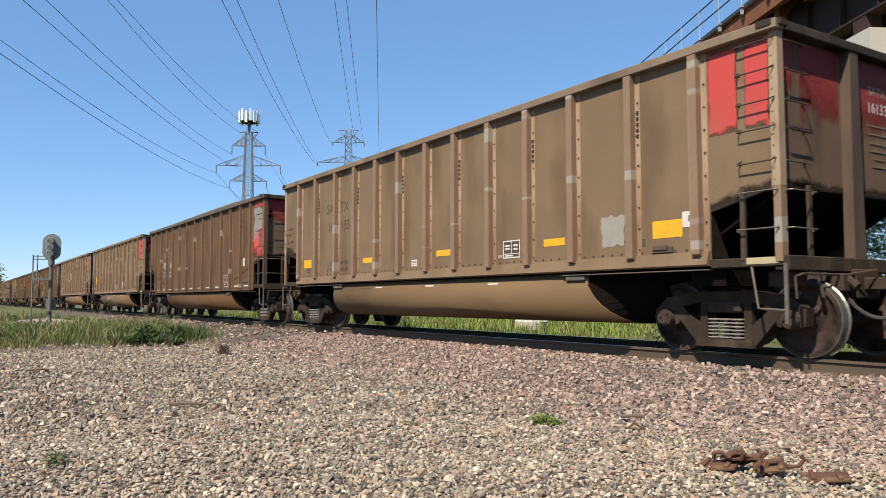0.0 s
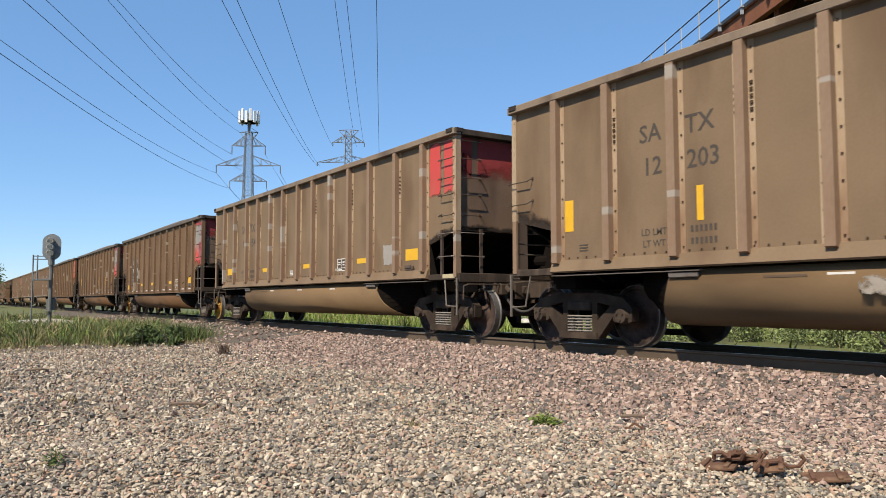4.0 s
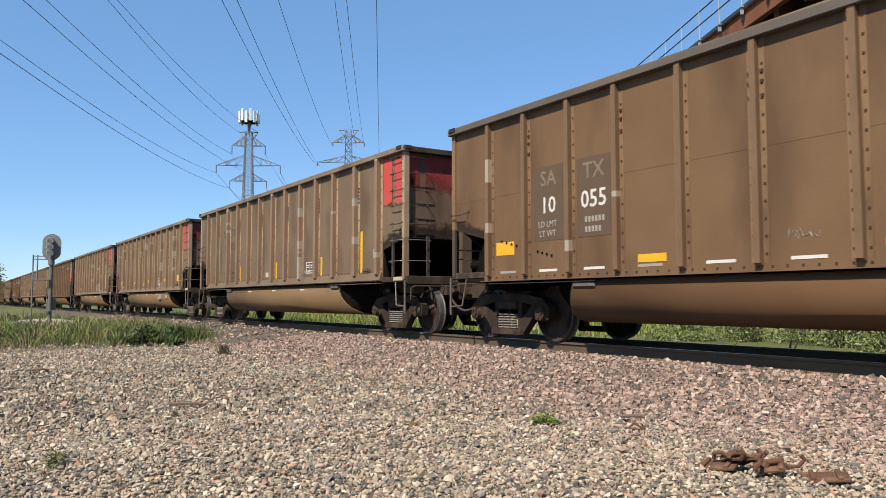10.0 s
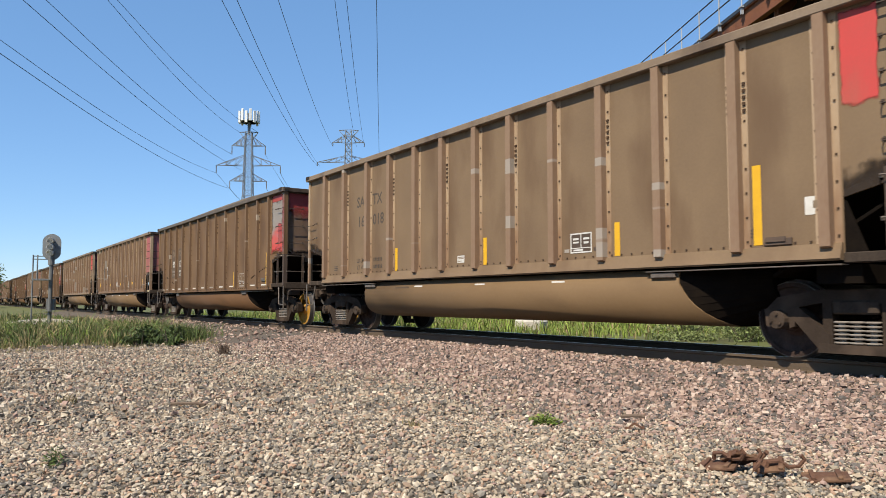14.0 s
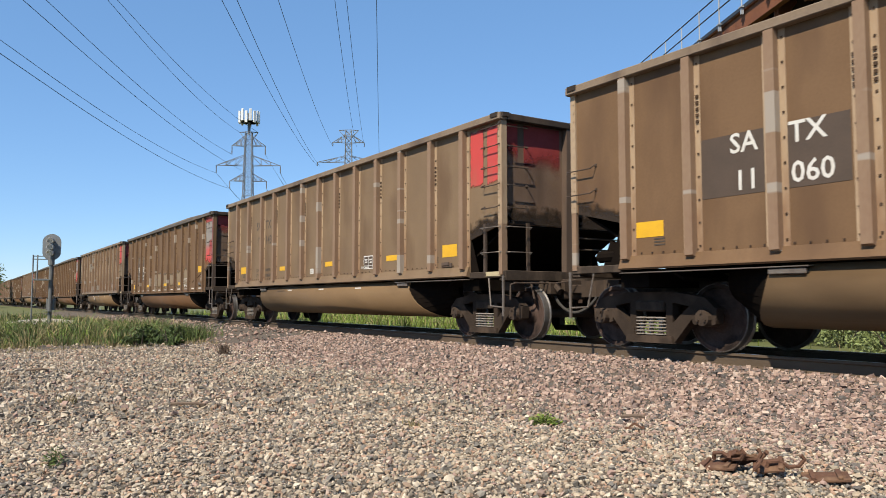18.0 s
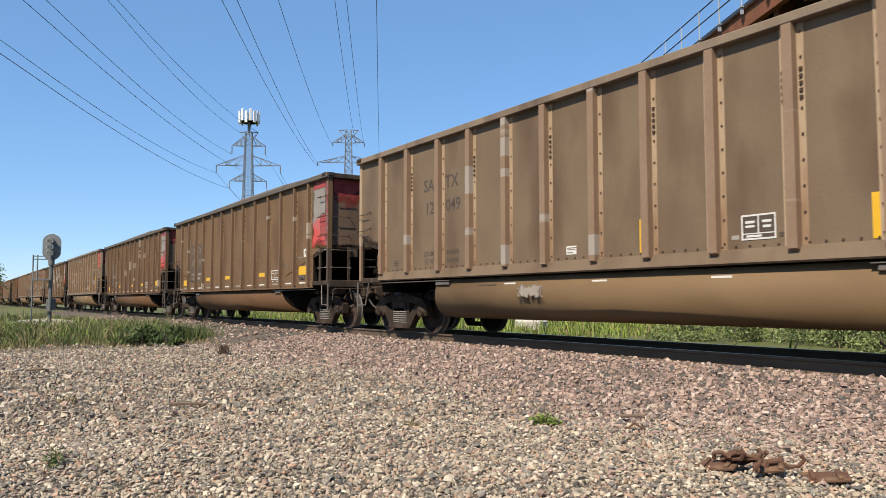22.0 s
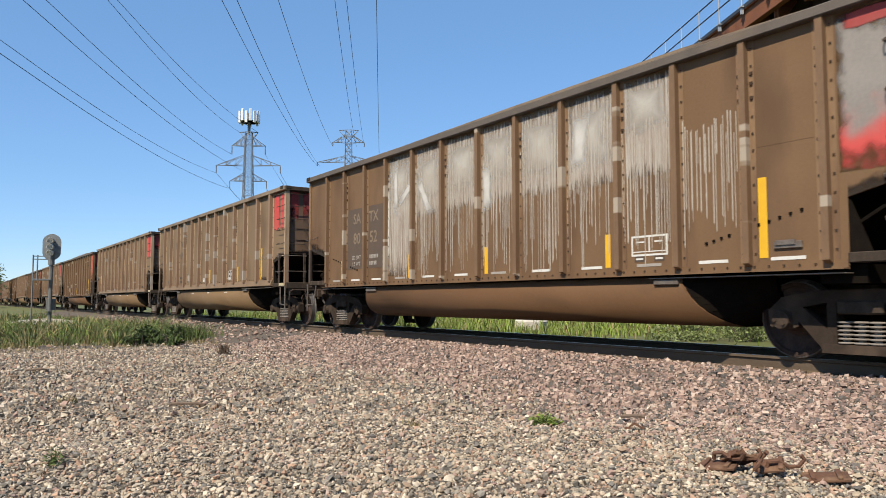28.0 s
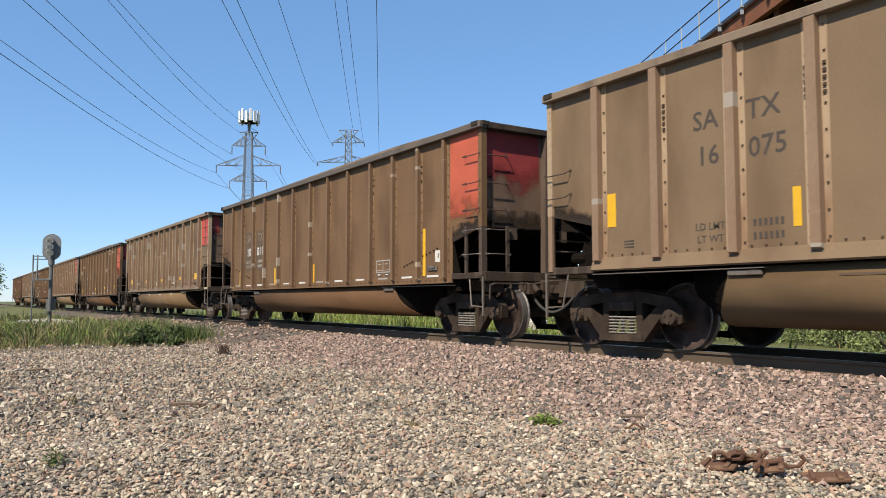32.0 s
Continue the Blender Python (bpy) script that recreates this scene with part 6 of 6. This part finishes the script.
def dress(car, spec):
    """Paint and stickers that belong to one car alone."""
    kind, num, style, end, yellow, extra = spec
    a = kind[0] == "a"
    zt = TOPS[kind]
    H = HALF
    RIBS[:] = RIBS_BROAD if a else RIBS_NARROW
    marks(car, num, style, extra)
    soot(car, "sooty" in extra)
    if a:
        decal(car, H - 0.47, H - 0.06, 1.10, 1.175, M_CREAM, "step_plate", "cream step plate", y=-1.5225)
    if end == "red":
        decal(car, H - 0.96, H - 0.55, 2.69, zt - 0.15, M_RED, "red_panel", "bright red painted end panel")
        decal(car, H - 0.45, H - 0.13, 2.69, zt - 0.15, M_RED, "red_panel", "bright red painted end panel")
        decal(car, -1.36, -1.12, 2.72, zt - 0.14, M_REDDARK, "red_panel", "faded red end panel with shade in its colour", end=True)
        decal(car, -0.98, -0.16, 2.70, zt - 0.14, M_REDDARK, "red_panel", "faded red end panel with shade in its colour", end=True)
        decal(car, 0.16, 1.40, 2.50, zt - 0.14, M_REDDARK, "red_panel", "faded red end panel with shade in its colour", end=True)
        lettering(car, 0.75, 3.38, "SATX", 0.17, M_FADEL, "", True)
        lettering(car, 0.75, 3.16, num[0] + num[1], 0.2, M_WHITE, "", True)
    elif end == "grey":
        decal(car, H - 1.04, H - 0.14, 2.02, zt - 0.14, M_GREYRED, "worn_panel", "worn grey and red painted end panel")
        decal(car, H - 0.125, H + 0.003, 2.05, zt - 0.2, M_REDPOST, "painted_post", "corner post painted red and white", y=-1.5375)
        decal(car, H - 1.04, H - 0.14, zt - 0.34, zt - 0.14, M_REDEDGE, "red_band", "ragged dull red band", y=-1.5085)
        decal(car, H - 0.52, H - 0.14, 2.30, 2.88, M_REDEDGE, "red_band", "ragged red patch", y=-1.5085)
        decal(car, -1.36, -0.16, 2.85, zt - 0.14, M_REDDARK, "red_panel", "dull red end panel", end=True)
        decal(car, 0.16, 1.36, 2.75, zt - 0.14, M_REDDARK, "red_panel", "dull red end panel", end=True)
        lettering(car, 0.75, 3.18, num[0] + num[1], 0.18, M_FADEL, "", True)
    elif end == "orange":
        decal(car, H - 1.04, H - 0.14, 2.02, zt - 0.14, M_ORANGE, "orange_panel", "orange-red painted end panel")
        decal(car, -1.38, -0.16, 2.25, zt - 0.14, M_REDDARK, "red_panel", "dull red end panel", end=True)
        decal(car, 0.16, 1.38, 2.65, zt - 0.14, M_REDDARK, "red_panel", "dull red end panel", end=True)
    elif end == "pink":
        decal(car, H - 1.04, H - 0.14, 2.02, zt - 0.14, M_PINK, "pink_panel", "faded pink painted end panel")
        decal(car, -1.38, -0.16, 2.05, zt - 0.14, M_PINK, "pink_panel", "faded pink end panel", end=True)
        decal(car, 0.16, 1.38, 2.05, zt - 0.14, M_PINK, "pink_panel", "faded pink end panel", end=True)
    for i, z in enumerate((2.93, 2.82, 2.70, 2.60, 2.50, 2.40)):
        w = (0.26, 0.24, 0.2, 0.22, 0.13, 0.16)[i]
        decal(car, 0.75 - w, 0.75 + w, z - 0.011, z + 0.011, M_DIMLET, "small_print", "small faded white print", end=True).location.x += 0.003
    for i, f, shape in yellow:
        x = panel_x(i, f)
        w, h, z = {"h": (0.49, 0.115, 1.58), "H": (0.49, 0.23, 1.61), "X": (0.49, 0.23, 1.99), "v": (0.10, 0.47, 1.54), "V": (0.11, 0.93, 1.78), "q": (0.49, 0.21, 1.63), "Q": (0.49, 0.22, 1.68), "K": (0.49, 0.22, 1.77), "m": (0.49, 0.11, 1.50),
                   "y": (0.23, 0.47, 1.95), "u": (0.10, 0.44, 1.90), "t": (0.10, 0.44, 1.72), "U": (0.10, 0.48, 2.08), "l": (0.49, 0.11, 1.38)}[shape]
        if not a:
            z += {"q": -0.26, "v": -0.16, "V": -0.15, "y": 0.03, "u": -0.04}.get(shape, -0.13)
        decal(car, x - w / 2, x + w / 2, z - h / 2, z + h / 2, M_YEL, "reflector", "yellow reflective strip")
    # service stencil box
    if a:
        bx = 2.615
        decal(car, bx - 0.225, bx + 0.225, 1.385, 1.68, M_BLACKP, "service_stencil", "black service stencil with white lines")
        for dx, dz, w, h in ((0, 0.138, 0.45, 0.02), (0, -0.138, 0.45, 0.02), (-0.215, 0, 0.02, 0.29), (0.215, 0, 0.02, 0.29), (0, 0.03, 0.015, 0.2), (0, -0.075, 0.42, 0.012), (-0.11, 0.06, 0.12, 0.03), (-0.11, 0.01, 0.12, 0.025), (0.11, 0.06, 0.12, 0.03), (0.11, 0.0, 0.1, 0.03), (-0.06, -0.105, 0.2, 0.025)):
            decal(car, bx + dx - w / 2, bx + dx + w / 2, 1.532 + dz - h / 2, 1.532 + dz + h / 2, M_WHITE, "stencil_line", y=-1.5075)
        for x in (bx - 0.31, bx + 0.31):
            decal(car, x - 0.05, x + 0.05, 1.40, 1.45, M_FADEL if x < bx else M_BLACKP, "small_print", "small print beside the stencil")
        decal(car, -0.65, -0.43, 1.37, 1.50, M_WHITE, "sticker", "white sticker")
        for z in (1.40, 1.445, 1.47):
            decal(car, -0.63, -0.50 + (z - 1.4), z - 0.006, z + 0.006, M_DIMLET, "small_print", "faded print on the sticker", y=-1.5075)
        for x in (-2.05, 0.03, 2.09):
            decal(car, x - 0.15, x + 0.15, 0.925, 0.98, M_WHITE, "reflector", "pale reflective strip on the tub", y=-1.497)
        for x0, x1, z in ((-2.95, -2.42, 0.955), (-2.85, -2.50, 0.895)):
            decal(car, x0, x1, z - 0.014, z + 0.014, M_DIMPANEL, "small_print", "faded brown print on the tub", y=-1.5065)
        for k, (i, f) in enumerate(((12, 0.5), (1, 0.1))):
            x = panel_x(i, f)
            for z in (1.415, 1.455, 1.495):
                decal(car, x - 0.09, x + 0.09, z - 0.009, z + 0.009, M_FADED, "small_print", "faded small print below the reflector")
    else:
        bx = 3.87
        for dx, dz, w, h in ((0, 0.165, 0.62, 0.026), (0, -0.085, 0.62, 0.026), (-0.30, 0.04, 0.026, 0.27), (0.30, 0.04, 0.026, 0.27), (0.0, 0.06, 0.02, 0.22), (0, -0.04, 0.58, 0.014), (-0.16, 0.09, 0.14, 0.02), (0.16, 0.09, 0.14, 0.02)):
            decal(car, bx + dx - w / 2, bx + dx + w / 2, 1.375 + dz - h / 2, 1.375 + dz + h / 2, M_WHITE if style != "mid" else M_FADEL, "stencil_line", "white stencilled box")
        for dx in (-0.17, 0.17):
            decal(car, bx + dx - 0.085, bx + dx + 0.085, 1.20, 1.275, M_BLACKP, "service_stencil", "black service stencil")
            decal(car, bx + dx - 0.06, bx + dx + 0.06, 1.225, 1.25, M_WHITE, "small_print", "small white print", y=-1.5075)
        for i in range(1, 13):
            x = panel_x(i, 0.5)
            decal(car, x - 0.21, x + 0.21, 1.133, 1.172, M_WHITE if i % 3 else M_FADEL, "reflector", "dirty white strip along the sill")
    for word, x, z, h in (("midsticker", 5.63, 1.91, 0.25), ("highsticker", 6.10, 1.99, 0.2), ("topsticker", 6.04, 1.93, 0.22), ("lowsticker", 6.05, 1.53, 0.22), ("sticker", 6.22, 1.71, 0.2)):
        if word in extra.split():
            decal(car, x - 0.085, x + 0.085, z - h / 2, z + h / 2, M_WHITE, "sticker", "white sticker")
            decal(car, x + 0.01, x + 0.06, z - 0.03, z + 0.05, M_DIMLET, "small_print", "faded print on the sticker", y=-1.5075)
    if "label" in extra:
        decal(car, 2.40, 2.83, 1.40, 1.69, M_WHITE, "sticker", "large white label", y=-1.511)
        decal(car, 2.43, 2.80, 1.43, 1.66, M_PALEPRINT, "small_print", "grey print on the white label", y=-1.5135)
    if "tubpatch" in extra:
        decal(car, -1.9, -1.15, 0.72, 0.95, M_BARE, "bare_patch", "pale scraped patch on the tub", y=-1.5105, jag=9)
    if "worn" in extra:
        for i, hi in ((3, 2.0), (4, 1.95), (5, 1.85), (6, 1.9), (7, 2.0)):
            decal(car, panel_x(i, 0.08), panel_x(i, 0.92), 1.2, hi, M_DUST, "dust_patch", "pale dust on the lower side", y=-1.5035)
    for word, spots in (("chalk", ((3.73, 1.8, 0.35), (1.57, 1.47, 0.35), (4.83, 1.8, 0.5), (-0.64, 1.42, 0.35))), ("chalk2", ((5.71, 1.81, 0.4), (4.70, 1.65, 0.3)))):
        if word in extra.split():
            for x, z, w in spots:
                chalk(car, x, z, w)
    if "tubscrawl" in extra:
        decal(car, 2.3, 3.15, 0.72, 0.99, M_BARE, "bare_patch", "pale chalk scrawl on the tub", y=-1.5105, jag=9)
        decal(car, 3.65, 4.2, 0.76, 0.98, M_BARE, "bare_patch", "pale chalk scrawl on the tub", y=-1.5105, jag=3)
    if "farscrawl" in extra:
        decal(car, -2.95, -2.4, 1.35, 1.75, M_BARE, "bare_patch", "pale spray scrawl", jag=9)
        chalk(car, 5.82, 1.95, 0.6)
    if "patch" in extra.split():
        decal(car, 4.67, 5.18, 1.42, 1.90, M_PATCH, "bare_patch", "patch of pale worn metal", jag=3)
    if "bigpatch" in extra:
        decal(car, 4.27, 4.85, 1.37, 1.70, M_BARE, "bare_patch", "large pale worn patch", jag=9)
        decal(car, 4.6, 5.16, 1.34, 1.74, M_BARE, "bare_patch", "large pale worn patch", y=-1.5065, jag=3)
    if "scrawl" in extra.split():
        decal(car, -1.62, -1.0, 1.3, 1.72, M_STROKE, "spray_scrawl", "white spray scrawl", jag=9)
        decal(car, -1.05, -0.2, 1.42, 1.78, M_STROKE, "spray_scrawl", "white spray scrawl", y=-1.5065, jag=3)
    if "spray" in extra:
        for i in range(2, 10):
            x0, x1 = panel_x(i, 0.06), panel_x(i, 0.94)
            hi, lo = {2: (3.0, 1.75), 3: (3.15, 1.5)}.get(i, (3.4, 1.45))
            drips(car, x0, x1, hi, lo, 22 if i == 2 else 30, i)
            if i > 2:
                decal(car, x0, x1, 2.35 if i < 9 else 1.2, 3.70, M_SPRAY, "white_overspray", "white paint running down in streaks")
                decal(car, x0 - 0.06, x1 + 0.06, 2.55 if i != 3 else 2.9, 3.73, M_HAZE, "white_haze", "thin white overspray", y=-1.5055)
        for x0, z0, x1, z1, w in ((-3.0, 2.35, -3.0, 3.70, 0.22), (-3.32, 1.15, -3.32, 3.6, 0.16), (-2.92, 2.66, -2.12, 3.2, 0.22), (-2.15, 3.2, -1.58, 2.3, 0.24), (0.24, 2.2, 0.2, 3.1, 0.30), (2.5, 2.55, 2.62, 3.5, 0.4)):
            l, turn = math.hypot(x1 - x0, z1 - z0), math.degrees(math.atan2(x1 - x0, z1 - z0))
            x, z = (x0 + x1) / 2, (z0 + z1) / 2
            decal(car, x - w / 2, x + w / 2, z - l / 2, z + l / 2, M_STROKE, "white_stroke", "broad white paint stroke", y=-1.5105, tilt=turn)


# ---- the train, from the car that leads to the last one in view ----
LABELS = {"a": "dusty tan steel coal car", "a2": "dusty grey-tan steel coal car", "a3": "dusty brown steel coal car", "b": "brown steel coal car",
          "b2": "red-brown steel coal car", "c": "brown steel coal car", "d": "brown steel coal car"}
YELLOW_WHEELS = {4, 5, 6, 10}
PROTO = {k: car_proto(k) for k in ("a", "a2", "a3", "b", "b2", "c", "d")}
cars = {}
used = set()
for k, spec in TRAIN.items():
    kind = spec[0]
    if kind in used:
        car = copy_thing(PROTO[kind], Matrix())
    else:
        car = PROTO[kind]
        used.add(kind)
    cars[k] = car
for k, spec in TRAIN.items():
    tail = ", white paint streaks" if "spray" in spec[5] else {"red": ", red end", "grey": ", worn grey and red end", "orange": ", orange-red end", "pink": ", faded pink end"}[spec[3]]
    tagged(cars[k], LABELS[spec[0]] + tail, "rail car", "cars of the train")
    dress(cars[k], spec)
axles = {k: [wheelset(car, sx * TRUCK + s * WB, M_WHEELY if k in YELLOW_WHEELS and sx > 0 and s > 0 else M_WHEEL) for sx in (1, -1) for s in (1, -1)] for k, car in cars.items()}

# ---- movement ----


def run(t):
    """Metres that the train has gone since the start."""
    c = (348.468, -4.399, -18.372, -6.346, 45.099, 24.031)
    return sum(v * ((t / 32 - 0.5) ** (i + 1) - (-0.5) ** (i + 1)) for i, v in enumerate(c))


LEAD = -12.563  # middle of car 0 at the start
SLACK = {0: -0.03, 1: 0.03, 3: 0.04, 7: -0.05, 16: 0.05, 18: -0.06, 20: 0.04}  # cars coupled a little closer or farther than the rest


def motions():
    times = [i * 4.0 for i in range(9)]
    for k, car in cars.items():
        walk(car, [(t, pose(LEAD - PITCH * k + SLACK.get(k, 0.0) + run(t), 0, 0)) for t in times])
        for ws in axles[k]:
            x0 = ws.location.x
            spin = []
            for i in range(0, 961):
                t = i / 30
                x = LEAD - PITCH * k + SLACK.get(k, 0.0) + run(t) + x0
                if -36 < x < 0.5 or i in (0, 960):
                    spin.append((t, x))
            lo = [x for t, x in spin if -36 < x < 0.5]
            rows = []
            for t, x in spin:
                if lo:
                    x = min(max(x, lo[0]), lo[-1])
                rows.append((t, pose(x0, 0, WR, 0, 0, 0) @ Matrix.Rotation((x / WR) % math.tau if lo else 0.0, 4, "Y")))
            walk(ws, rows)


motions()
